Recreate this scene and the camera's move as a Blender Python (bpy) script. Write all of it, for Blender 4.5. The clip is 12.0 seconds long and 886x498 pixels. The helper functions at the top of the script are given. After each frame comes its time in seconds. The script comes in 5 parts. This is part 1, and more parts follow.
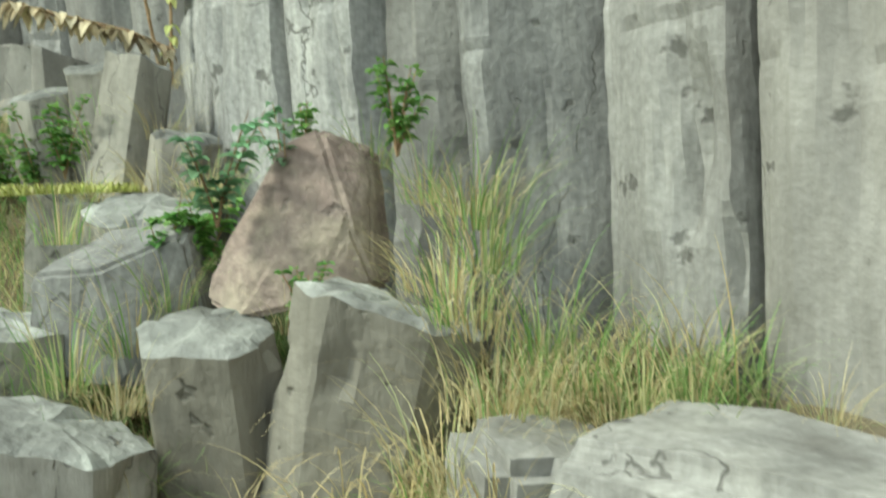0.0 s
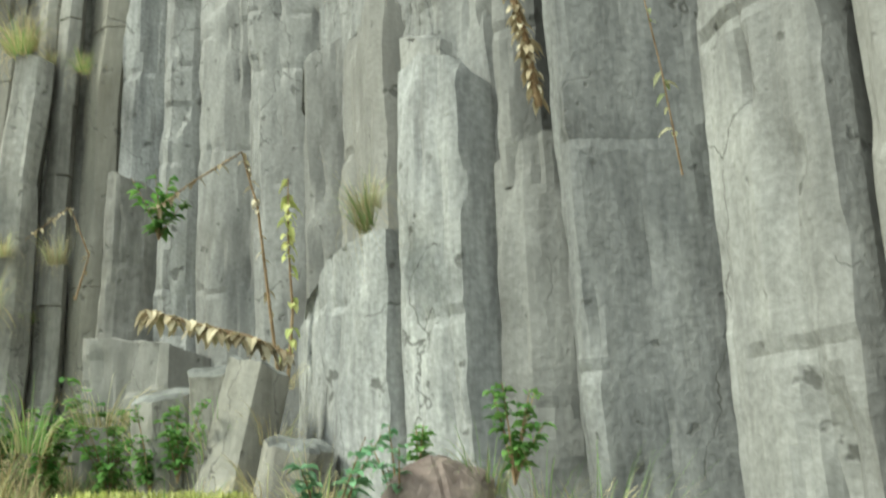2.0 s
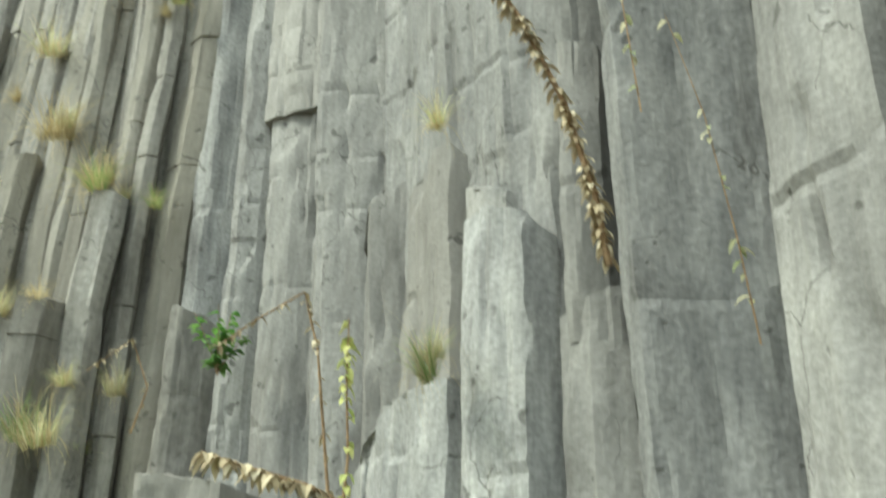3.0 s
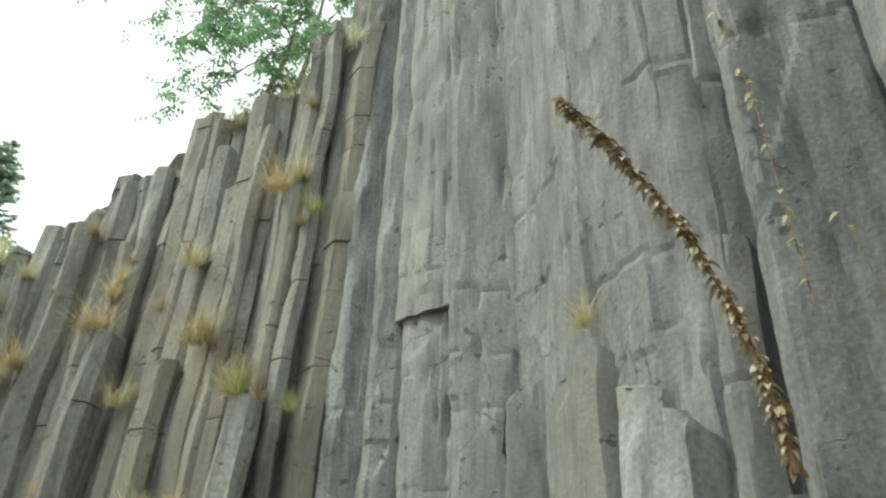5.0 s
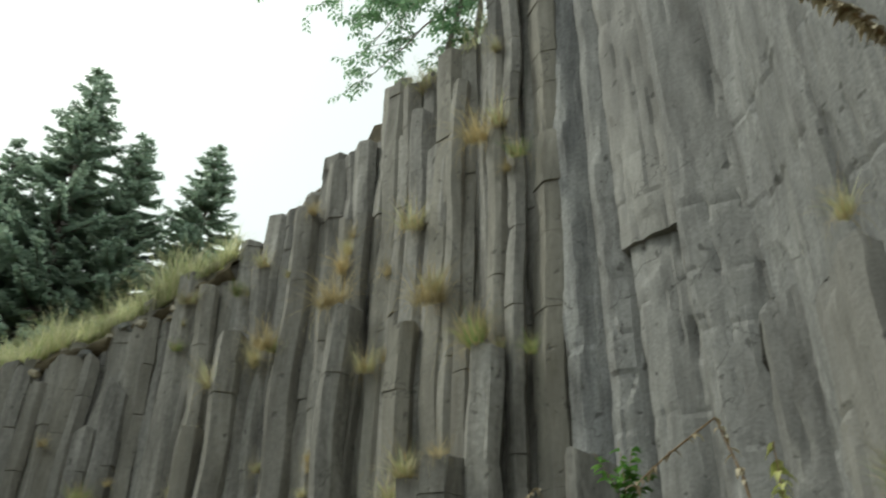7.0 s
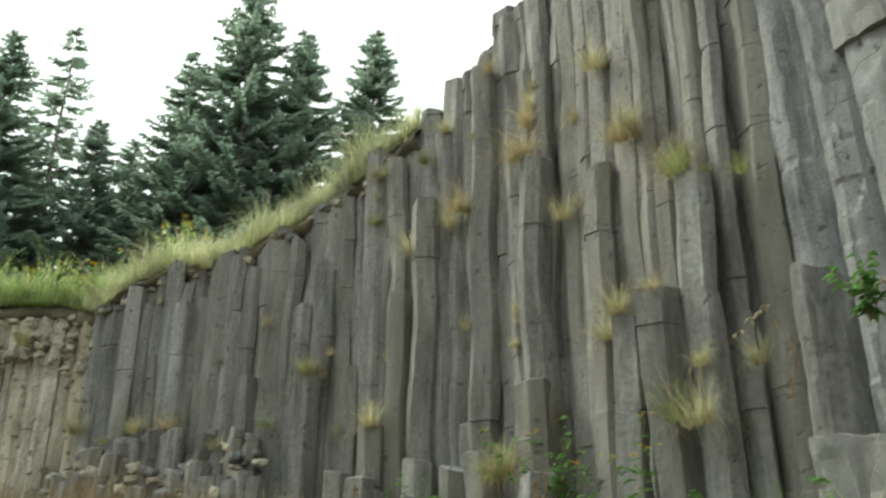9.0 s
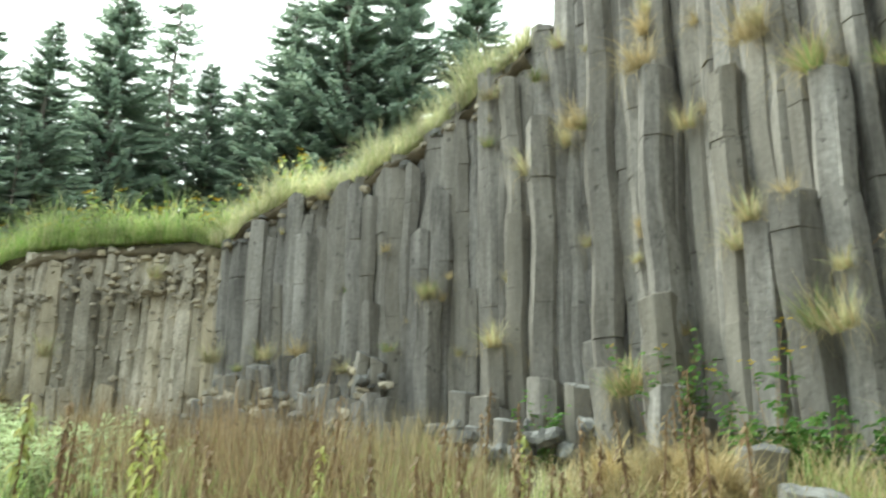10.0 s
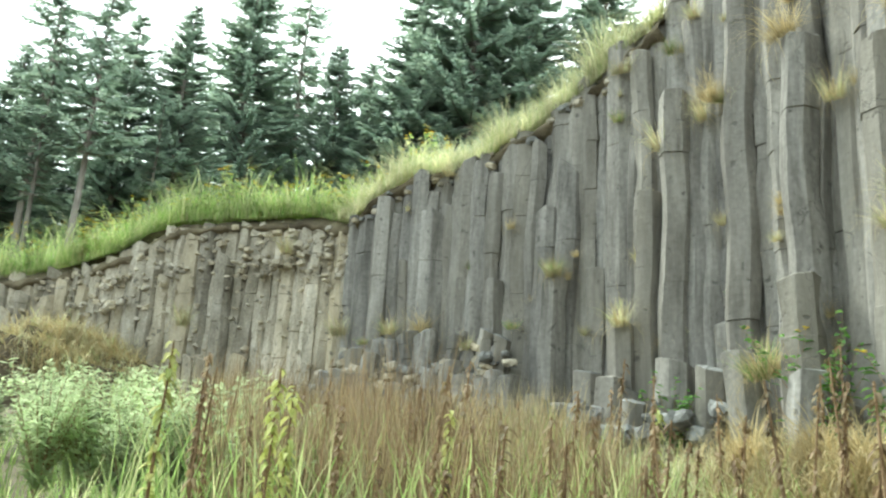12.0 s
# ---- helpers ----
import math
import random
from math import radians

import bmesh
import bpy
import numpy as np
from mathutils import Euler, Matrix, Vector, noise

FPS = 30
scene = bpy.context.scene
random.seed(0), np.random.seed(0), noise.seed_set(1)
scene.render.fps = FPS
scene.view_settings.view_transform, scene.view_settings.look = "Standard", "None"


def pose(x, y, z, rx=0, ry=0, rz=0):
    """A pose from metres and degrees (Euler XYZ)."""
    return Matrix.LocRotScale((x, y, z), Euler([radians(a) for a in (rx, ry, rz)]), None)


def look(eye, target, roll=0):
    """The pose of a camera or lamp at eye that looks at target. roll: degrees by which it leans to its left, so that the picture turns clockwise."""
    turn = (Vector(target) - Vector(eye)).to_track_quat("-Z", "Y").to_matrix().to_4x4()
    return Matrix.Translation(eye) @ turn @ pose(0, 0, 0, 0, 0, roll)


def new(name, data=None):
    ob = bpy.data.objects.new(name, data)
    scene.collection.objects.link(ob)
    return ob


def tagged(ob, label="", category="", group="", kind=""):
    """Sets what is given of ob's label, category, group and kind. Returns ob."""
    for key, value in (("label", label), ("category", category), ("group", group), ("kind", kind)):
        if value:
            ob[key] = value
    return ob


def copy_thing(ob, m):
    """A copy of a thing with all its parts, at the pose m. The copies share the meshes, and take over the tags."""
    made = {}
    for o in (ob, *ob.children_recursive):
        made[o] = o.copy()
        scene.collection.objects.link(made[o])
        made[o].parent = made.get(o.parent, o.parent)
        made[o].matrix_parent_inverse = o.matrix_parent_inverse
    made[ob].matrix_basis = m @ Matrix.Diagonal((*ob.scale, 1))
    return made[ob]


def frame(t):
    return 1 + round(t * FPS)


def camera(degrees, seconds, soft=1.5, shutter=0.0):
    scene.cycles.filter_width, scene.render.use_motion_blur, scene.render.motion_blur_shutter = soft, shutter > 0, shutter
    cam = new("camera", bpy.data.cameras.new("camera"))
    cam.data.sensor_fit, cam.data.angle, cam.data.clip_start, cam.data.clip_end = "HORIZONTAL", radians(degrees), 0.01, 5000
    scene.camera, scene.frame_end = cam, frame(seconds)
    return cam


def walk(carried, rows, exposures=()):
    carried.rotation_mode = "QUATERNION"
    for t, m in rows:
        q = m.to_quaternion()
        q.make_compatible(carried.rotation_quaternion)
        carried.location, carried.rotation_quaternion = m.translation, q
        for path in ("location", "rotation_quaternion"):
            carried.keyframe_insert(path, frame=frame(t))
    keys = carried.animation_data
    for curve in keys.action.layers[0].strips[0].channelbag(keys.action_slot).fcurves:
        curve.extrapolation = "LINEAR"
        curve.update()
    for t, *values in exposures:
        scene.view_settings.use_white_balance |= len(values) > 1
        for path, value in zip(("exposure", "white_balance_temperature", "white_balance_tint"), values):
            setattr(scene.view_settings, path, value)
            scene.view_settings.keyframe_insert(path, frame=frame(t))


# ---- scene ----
cam = camera(52.53, 12.0, soft=2.15, shutter=0.5)
PATH = [
    (0, (-0.001, 0.004, 1.602), (-0.217, 1.989, 1.477), -1.81),
    (0.5, (-0.017, 0.008, 1.646), (-0.289, 1.989, 1.674), -0.96),
    (1, (-0.029, 0.018, 1.685), (-0.355, 1.984, 1.862), -0.73),
    (1.5, (-0.042, 0.039, 1.742), (-0.414, 1.980, 2.050), -0.68),
    (2, (-0.060, 0.046, 1.798), (-0.476, 1.942, 2.281), -0.55),
    (2.5, (-0.083, 0.045, 1.849), (-0.533, 1.902, 2.441), 0.12),
    (3, (-0.129, 0.025, 1.922), (-0.637, 1.807, 2.675), 2.11),
    (3.5, (-0.180, 0.007, 1.972), (-0.742, 1.705, 2.866), 4.10),
    (5.5, (-0.409, 0.014, 2.024), (-1.181, 1.475, 3.151), 3.79),
    (6, (-0.465, -0.014, 2.035), (-1.356, 1.418, 3.109), 2.90),
    (6.5, (-0.525, -0.046, 2.020), (-1.518, 1.353, 3.048), 2.51),
    (8.5, (-0.852, -0.123, 1.778), (-2.222, 1.097, 2.576), 0.71),
    (9, (-0.962, -0.136, 1.684), (-2.400, 1.048, 2.411), 0.47),
    (9.5, (-1.077, -0.147, 1.592), (-2.605, 0.961, 2.253), 0.62),
    (10, (-1.169, -0.152, 1.532), (-2.787, 0.868, 2.118), 0.56),
    (10.5, (-1.233, -0.150, 1.495), (-2.910, 0.794, 2.040), 0.55),
    (11, (-1.274, -0.146, 1.471), (-2.982, 0.732, 2.031), 1.84),
    (11.5, (-1.306, -0.141, 1.456), (-3.036, 0.699, 2.005), 2.87),
    (12, (-1.336, -0.137, 1.441), (-3.091, 0.653, 1.984), 3.71),
]
LIGHTNESS = [(0, 0.97, 6550, -9), (2.5, 1.05, 6520, -7), (3.5, 1.08, 6500, -6), (5.5, 0.24, 6500, -3), (6.5, -0.12, 6500, -2), (8.5, 0.1, 6500, -2), (9.5, 0.74, 6500, -3), (10.5, 1.15, 6300, -4), (12.0, 1.28, 6250, -4)]
walk(cam, [(t, look(eye, target, roll)) for t, eye, target, roll in PATH], LIGHTNESS)

# ---- world, sun, exposure ----
world = bpy.data.worlds.new("overcast_sky")
scene.world = world
world.use_nodes = True
wn = world.node_tree.nodes
wl = world.node_tree.links
sky = wn.new("ShaderNodeTexSky")
sky.sky_type = 'NISHITA'
sky.sun_disc = False
sky.sun_elevation = radians(48)
sky.sun_rotation = radians(285)
sky.dust_density = 4.0
cloud = wn.new("ShaderNodeMixRGB")
cloud.inputs[0].default_value = 0.86
cloud.inputs[2].default_value = (11.0, 11.4, 11.8, 1)
wl.new(sky.outputs[0], cloud.inputs[1])
wl.new(cloud.outputs[0], wn["Background"].inputs[0])
wn["Background"].inputs[1].default_value = 0.1
sun = new("sun", bpy.data.lights.new("sun", 'SUN'))
sun.data.energy = 2.4
sun.data.angle = radians(11)
sun.data.color = (1.0, 0.95, 0.87)
sun.matrix_world = look((0, 0, 30), (19, 9, 8))

# ---- materials ----


def mat(name, colours, scale=3.0, rough=0.85, bump=0.4, fine=40.0, stretch=(1, 1, 1), spots=None, vary=0.25, island=False, spec=0.3, tint=None, cracks=0.0, grainy=0.35, pits=0.0, streak=0.0):
    """Two scales of noise between the given colours, a fine relief, and a shade of its own for each piece."""
    m = bpy.data.materials.new(name)
    m.use_nodes = True
    n, l = m.node_tree.nodes, m.node_tree.links
    b = n["Principled BSDF"]
    b.inputs["Roughness"].default_value = rough
    b.inputs["Specular IOR Level"].default_value = spec
    tc = n.new("ShaderNodeNewGeometry")
    mp = n.new("ShaderNodeMapping")
    mp.inputs["Scale"].default_value = stretch
    l.new(tc.outputs["Position"], mp.inputs[0])
    big = n.new("ShaderNodeTexNoise")
    big.inputs["Scale"].default_value = scale
    big.inputs["Detail"].default_value = 6
    big.inputs["Roughness"].default_value = 0.65
    l.new(mp.outputs[0], big.inputs["Vector"])
    ramp = n.new("ShaderNodeValToRGB")
    e = ramp.color_ramp.elements
    e[0].position, e[1].position = 0.3, 0.72
    e[0].color, e[1].color = (*colours[0], 1), (*colours[-1], 1)
    for k, c in enumerate(colours[1:-1]):
        x = e.new(0.3 + 0.42 * (k + 1) / (len(colours) - 1))
        x.color = (*c, 1)
    l.new(big.outputs[0], ramp.inputs[0])
    small = n.new("ShaderNodeTexNoise")
    small.inputs["Scale"].default_value = fine
    small.inputs["Detail"].default_value = 4
    l.new(tc.outputs["Position"], small.inputs["Vector"])
    grain = n.new("ShaderNodeMixRGB")
    grain.blend_type = 'OVERLAY'
    grain.inputs[0].default_value = grainy
    l.new(ramp.outputs[0], grain.inputs[1])
    l.new(small.outputs[0], grain.inputs[2])
    out = grain.outputs[0]
    if streak:
        sm = n.new("ShaderNodeMapping")
        sm.inputs["Scale"].default_value = (9, 9, 0.9)
        l.new(tc.outputs["Position"], sm.inputs[0])
        sn = n.new("ShaderNodeTexNoise")
        sn.inputs["Scale"].default_value = 2.0
        sn.inputs["Detail"].default_value = 7
        sn.inputs["Roughness"].default_value = 0.72
        l.new(sm.outputs[0], sn.inputs["Vector"])
        so = n.new("ShaderNodeMixRGB")
        so.blend_type = 'OVERLAY'
        so.inputs[0].default_value = streak
        l.new(out, so.inputs[1])
        l.new(sn.outputs[0], so.inputs[2])
        out = so.outputs[0]
    # own shade of each piece
    if island:
        rnd = n.new("ShaderNodeNewGeometry").outputs["Random Per Island"]
    else:
        rnd = n.new("ShaderNodeObjectInfo").outputs["Random"]
    hsv = n.new("ShaderNodeHueSaturation")
    rng = n.new("ShaderNodeMapRange")
    rng.inputs[3].default_value, rng.inputs[4].default_value = 1 - vary, 1 + vary
    l.new(rnd, rng.inputs[0])
    l.new(rng.outputs[0], hsv.inputs["Value"])
    l.new(out, hsv.inputs["Color"])
    out = hsv.outputs[0]
    if tint:
        tm = n.new("ShaderNodeMixRGB")
        wave = n.new("ShaderNodeMath")
        wave.operation = 'FRACT'
        mul = n.new("ShaderNodeMath")
        mul.operation = 'MULTIPLY'
        mul.inputs[1].default_value = 7.31
        l.new(rnd, mul.inputs[0])
        l.new(mul.outputs[0], wave.inputs[0])
        lo = n.new("ShaderNodeMapRange")
        lo.inputs[1].default_value, lo.inputs[2].default_value = 0.25, 1.0
        lo.inputs[4].default_value = 0.7
        l.new(wave.outputs[0], lo.inputs[0])
        l.new(lo.outputs[0], tm.inputs[0])
        l.new(out, tm.inputs[1])
        tm.inputs[2].default_value = (*tint, 1)
        out = tm.outputs[0]
    if spots:
        sp = n.new("ShaderNodeTexNoise")
        sp.inputs["Scale"].default_value = 9.0
        sp.inputs["Detail"].default_value = 8
        sp.inputs["Roughness"].default_value = 0.8
        l.new(tc.outputs["Position"], sp.inputs["Vector"])
        sr = n.new("ShaderNodeMapRange")
        sr.inputs[1].default_value, sr.inputs[2].default_value = 0.66, 0.74
        l.new(sp.outputs[0], sr.inputs[0])
        mx = n.new("ShaderNodeMixRGB")
        l.new(sr.outputs[0], mx.inputs[0])
        l.new(out, mx.inputs[1])
        mx.inputs[2].default_value = (*spots, 1)
        out = mx.outputs[0]
    relief = None
    if cracks:
        # broad stains
        st = n.new("ShaderNodeTexNoise")
        st.inputs["Scale"].default_value = 0.7
        st.inputs["Detail"].default_value = 5
        st.inputs["Roughness"].default_value = 0.7
        l.new(mp.outputs[0], st.inputs["Vector"])
        sv = n.new("ShaderNodeMapRange")
        sv.inputs[1].default_value, sv.inputs[2].default_value = 0.32, 0.68
        sv.inputs[3].default_value, sv.inputs[4].default_value = 0.68, 1.32
        l.new(st.outputs[0], sv.inputs[0])
        hs = n.new("ShaderNodeHueSaturation")
        l.new(sv.outputs[0], hs.inputs["Value"])
        l.new(out, hs.inputs["Color"])
        out = hs.outputs[0]
        # hairline cracks and small pits
        wob = n.new("ShaderNodeTexNoise")
        wob.inputs["Scale"].default_value = 2.5
        wob.inputs["Detail"].default_value = 4
        l.new(tc.outputs["Position"], wob.inputs["Vector"])
        wm = n.new("ShaderNodeVectorMath")
        wm.operation = 'MULTIPLY_ADD'
        wm.inputs[1].default_value = (0.5, 0.5, 0.5)
        l.new(wob.outputs["Color"], wm.inputs[0])
        l.new(tc.outputs["Position"], wm.inputs[2])
        vo = n.new("ShaderNodeTexVoronoi")
        vo.feature = 'DISTANCE_TO_EDGE'
        vo.inputs["Scale"].default_value = 0.75
        tall = n.new("ShaderNodeMapping")
        tall.inputs["Scale"].default_value = (1.6, 1.6, 0.55) if streak else (1, 1, 1)
        l.new(wm.outputs[0], tall.inputs[0])
        l.new(tall.outputs[0], vo.inputs["Vector"])
        cr = n.new("ShaderNodeMapRange")
        cr.inputs[1].default_value, cr.inputs[2].default_value = 0.0015, 0.005
        gate = n.new("ShaderNodeMapRange")
        gate.inputs[1].default_value, gate.inputs[2].default_value = 0.42, 0.5
        gate.inputs[3].default_value, gate.inputs[4].default_value = 0.03, 0.0
        l.new(st.outputs[0], gate.inputs[0])
        wide = n.new("ShaderNodeMath")
        wide.operation = 'ADD'
        l.new(vo.outputs["Distance"], wide.inputs[0])
        l.new(gate.outputs[0], wide.inputs[1])
        l.new(wide.outputs[0], cr.inputs[0])
        pit = n.new("ShaderNodeTexNoise")
        pit.inputs["Scale"].default_value = 7.0
        pit.inputs["Detail"].default_value = 3
        l.new(tc.outputs["Position"], pit.inputs["Vector"])
        pr = n.new("ShaderNodeMapRange")
        pr.inputs[1].default_value, pr.inputs[2].default_value = 0.27 + pits, 0.32 + pits
        l.new(pit.outputs[0], pr.inputs[0])
        both = n.new("ShaderNodeMath")
        both.operation = 'MULTIPLY'
        l.new(cr.outputs[0], both.inputs[0])
        l.new(pr.outputs[0], both.inputs[1])
        dk = n.new("ShaderNodeMixRGB")
        dk.inputs[1].default_value = (0.06, 0.058, 0.052, 1)
        fac = n.new("ShaderNodeMapRange")
        fac.inputs[3].default_value = 1 - cracks
        l.new(both.outputs[0], fac.inputs[0])
        l.new(fac.outputs[0], dk.inputs[0])
        l.new(out, dk.inputs[2])
        out = dk.outputs[0]
        relief = both.outputs[0]
    l.new(out, b.inputs["Base Color"])
    bp = n.new("ShaderNodeBump")
    bp.inputs["Strength"].default_value = bump
    bp.inputs["Distance"].default_value = 0.03
    add = n.new("ShaderNodeMath")
    add.operation = 'MULTIPLY_ADD'
    add.inputs[1].default_value = 2.0
    l.new(big.outputs[0], add.inputs[0])
    l.new(small.outputs[0], add.inputs[2])
    high = add.outputs[0]
    if relief:
        sink = n.new("ShaderNodeMath")
        sink.operation = 'MULTIPLY_ADD'
        sink.inputs[1].default_value = 1.2
        l.new(relief, sink.inputs[0])
        l.new(high, sink.inputs[2])
        high = sink.outputs[0]
    l.new(high, bp.inputs["Height"])
    l.new(bp.outputs[0], b.inputs["Normal"])
    return m


def leafy(name, colours, rough=0.6, through_light=0.35, vary=0.4):
    """Leaf or blade: colours spread over the single leaves, some light let through."""
    m = bpy.data.materials.new(name)
    m.use_nodes = True
    n, l = m.node_tree.nodes, m.node_tree.links
    b = n["Principled BSDF"]
    b.inputs["Roughness"].default_value = rough
    b.inputs["Specular IOR Level"].default_value = 0.25
    g = n.new("ShaderNodeNewGeometry")
    ramp = n.new("ShaderNodeValToRGB")
    e = ramp.color_ramp.elements
    e[0].color, e[1].color = (*colours[0], 1), (*colours[-1], 1)
    for k, c in enumerate(colours[1:-1]):
        x = e.new((k + 1) / (len(colours) - 1))
        x.color = (*c, 1)
    l.new(g.outputs["Random Per Island"], ramp.inputs[0])
    noi = n.new("ShaderNodeTexNoise")
    noi.inputs["Scale"].default_value = 1.7
    l.new(g.outputs["Position"], noi.inputs["Vector"])
    rng = n.new("ShaderNodeMapRange")
    rng.inputs[1].default_value, rng.inputs[2].default_value = 0.3, 0.7
    rng.inputs[3].default_value, rng.inputs[4].default_value = 1 - vary, 1 + vary
    l.new(noi.outputs[0], rng.inputs[0])
    hsv = n.new("ShaderNodeHueSaturation")
    l.new(rng.outputs[0], hsv.inputs["Value"])
    l.new(ramp.outputs[0], hsv.inputs["Color"])
    l.new(hsv.outputs[0], b.inputs["Base Color"])
    t = n.new("ShaderNodeBsdfTranslucent")
    l.new(hsv.outputs[0], t.inputs[0])
    mix = n.new("ShaderNodeMixShader")
    mix.inputs[0].default_value = through_light
    l.new(b.outputs[0], mix.inputs[1])
    l.new(t.outputs[0], mix.inputs[2])
    l.new(mix.outputs[0], n["Material Output"].inputs[0])
    return m


BASALT = mat("basalt", [(0.105, 0.1, 0.09), (0.195, 0.187, 0.17), (0.255, 0.246, 0.226), (0.33, 0.32, 0.298)], 1.6, 0.8, 0.45, 14, (2.4, 2.4, 0.4), (0.42, 0.43, 0.4), 0.2, tint=(0.2, 0.185, 0.15), cracks=0.55, grainy=0.4, pits=0.012, streak=0.45)
NEARROCK = mat("near_basalt", [(0.115, 0.113, 0.11), (0.185, 0.186, 0.184), (0.235, 0.235, 0.228), (0.3, 0.298, 0.285)], 2.0, 0.8, 0.26, 30, (1.8, 1.8, 0.42), (0.44, 0.45, 0.42), 0.24, tint=(0.2, 0.188, 0.168), cracks=0.7, grainy=0.5, pits=0.018, streak=0.55)
BASALT_BROWN = mat("weathered_basalt", [(0.22, 0.2, 0.155), (0.38, 0.35, 0.285), (0.5, 0.47, 0.4)], 2.2, 0.9, 0.5, 22, (1.5, 1.5, 0.6), (0.54, 0.52, 0.46), 0.28, tint=(0.42, 0.365, 0.255), cracks=0.7, grainy=0.5, pits=0.03)
# Stone for stump tops and loose stones, its spots paler than the grey basalt's.
TOPSTONE = mat("pale_spotted_top", [(0.1, 0.1, 0.096), (0.2, 0.204, 0.196), (0.34, 0.35, 0.33)], 4.0, 0.9, 0.5, 22, (1, 1, 1), (0.52, 0.54, 0.49), 0.18, cracks=0.5)
REDSTONE = mat("reddish_boulder", [(0.17, 0.12, 0.11), (0.23, 0.18, 0.16), (0.35, 0.305, 0.24)], 2.2, 0.85, 0.5, 25, (1, 1, 1), (0.5, 0.47, 0.4), 0.1, cracks=0.6, grainy=0.5)
SOIL = mat("stony_soil", [(0.05, 0.042, 0.03), (0.12, 0.1, 0.065), (0.22, 0.19, 0.13)], 1.4, 0.95, 0.9, 25, (1, 1, 1), (0.3, 0.28, 0.23), 0.1)
BARK = mat("grey_bark", [(0.16, 0.14, 0.12), (0.34, 0.31, 0.28)], 6, 0.95, 0.8, 50, (1, 1, 0.3), None, 0.2)
STALK = mat("dry_stalk", [(0.16, 0.1, 0.055), (0.34, 0.24, 0.14)], 14, 0.9, 0.5, 60, (1, 1, 1), None, 0.25)
GRASS = leafy("green_grass", [(0.11, 0.23, 0.06), (0.18, 0.31, 0.09), (0.28, 0.39, 0.15), (0.48, 0.46, 0.25)])
GRASS_PALE = leafy("yellowing_grass", [(0.34, 0.42, 0.18), (0.58, 0.56, 0.34), (0.7, 0.67, 0.47), (0.37, 0.46, 0.2)], 0.6, 0.55, 0.4)
STRAW = leafy("straw", [(0.36, 0.28, 0.13), (0.5, 0.41, 0.22), (0.6, 0.52, 0.32), (0.26, 0.22, 0.1)])
RUST = leafy("russet_seed_stalks", [(0.16, 0.105, 0.06), (0.28, 0.2, 0.115), (0.37, 0.285, 0.18), (0.26, 0.225, 0.125)])
MEADOW = leafy("meadow_green", [(0.24, 0.4, 0.11), (0.35, 0.49, 0.16), (0.48, 0.56, 0.24), (0.6, 0.6, 0.33)], 0.6, 0.55, 0.4)
MUGWORT = leafy("silver_green_leaf", [(0.36, 0.45, 0.24), (0.44, 0.52, 0.3), (0.51, 0.58, 0.36)], 0.95, 0.65)
WEED = leafy("weed_leaf", [(0.08, 0.2, 0.05), (0.14, 0.28, 0.07), (0.22, 0.38, 0.11)])
BLUEWEED = leafy("blue_green_leaf", [(0.12, 0.26, 0.14), (0.2, 0.36, 0.2), (0.26, 0.4, 0.25)])
# Needles lighter than real spruce: the haze of distance is put into their colour.
NEEDLES = leafy("spruce_needles", [(0.25, 0.33, 0.26), (0.33, 0.42, 0.32), (0.41, 0.49, 0.37)], 0.85, 0.68, 0.2)
TREELEAF = leafy("tree_leaf", [(0.14, 0.27, 0.14), (0.22, 0.36, 0.2), (0.3, 0.45, 0.25)], 0.55, 0.55, 0.25)
DRYLEAF = leafy("dried_leaf", [(0.28, 0.22, 0.14), (0.46, 0.39, 0.26), (0.6, 0.54, 0.4)], 0.85, 0.2, 0.2)
YELLOWLEAF = leafy("yellow_green_leaf", [(0.45, 0.5, 0.16), (0.58, 0.58, 0.24), (0.4, 0.48, 0.16)], 0.7, 0.3, 0.15)
FLOWER = leafy("yellow_petal", [(0.7, 0.5, 0.02), (0.8, 0.6, 0.04)], 0.6, 0.3, 0.1)
MOSS = leafy("yellow_moss", [(0.28, 0.32, 0.07), (0.42, 0.45, 0.14), (0.52, 0.5, 0.24)], 0.9, 0.1, 0.2)


def link_mesh(name, verts, faces, material, parent=None, label="", smooth=False):
    me = bpy.data.meshes.new(name)
    me.from_pydata(verts, [], faces)
    for k in (material if isinstance(material, (list, tuple)) else [material]):
        me.materials.append(k)
    if smooth:
        me.polygons.foreach_set("use_smooth", [True] * len(me.polygons))
    me.update()
    ob = new(name, me)
    if parent:
        ob.parent = parent
    if label:
        ob["label"] = label
    return ob


def part(name, bm, material, parent=None, label=""):
    me = bpy.data.meshes.new(name)
    bm.to_mesh(me)
    bm.free()
    for k in (material if isinstance(material, (list, tuple)) else [material]):
        me.materials.append(k)
    ob = new(name, me)
    if parent:
        ob.parent = parent
    if label:
        ob["label"] = label
    return ob


# ---- plan of the rock face ----
LINE = [Vector(p) for p in [(6.0, -6.0), (4.6, -1.8), (3.0, 0.6), (1.6, 1.9), (0.6, 2.85), (0.05, 3.6), (-0.9, 4.05), (-1.9, 5.0), (-2.6, 6.2), (-4.3, 7.3), (-6.2, 7.7),
                            (-8.3, 8.2), (-11.0, 8.3), (-13.2, 7.8), (-15.4, 6.7), (-17.5, 5.1), (-19.5, 3.2), (-22.0, 0.0), (-25.0, -5.0), (-30.0, -14.0)]]
RUN = [0.0]
for p, q in zip(LINE[:-1], LINE[1:]):
    RUN.append(RUN[-1] + (q - p).length)


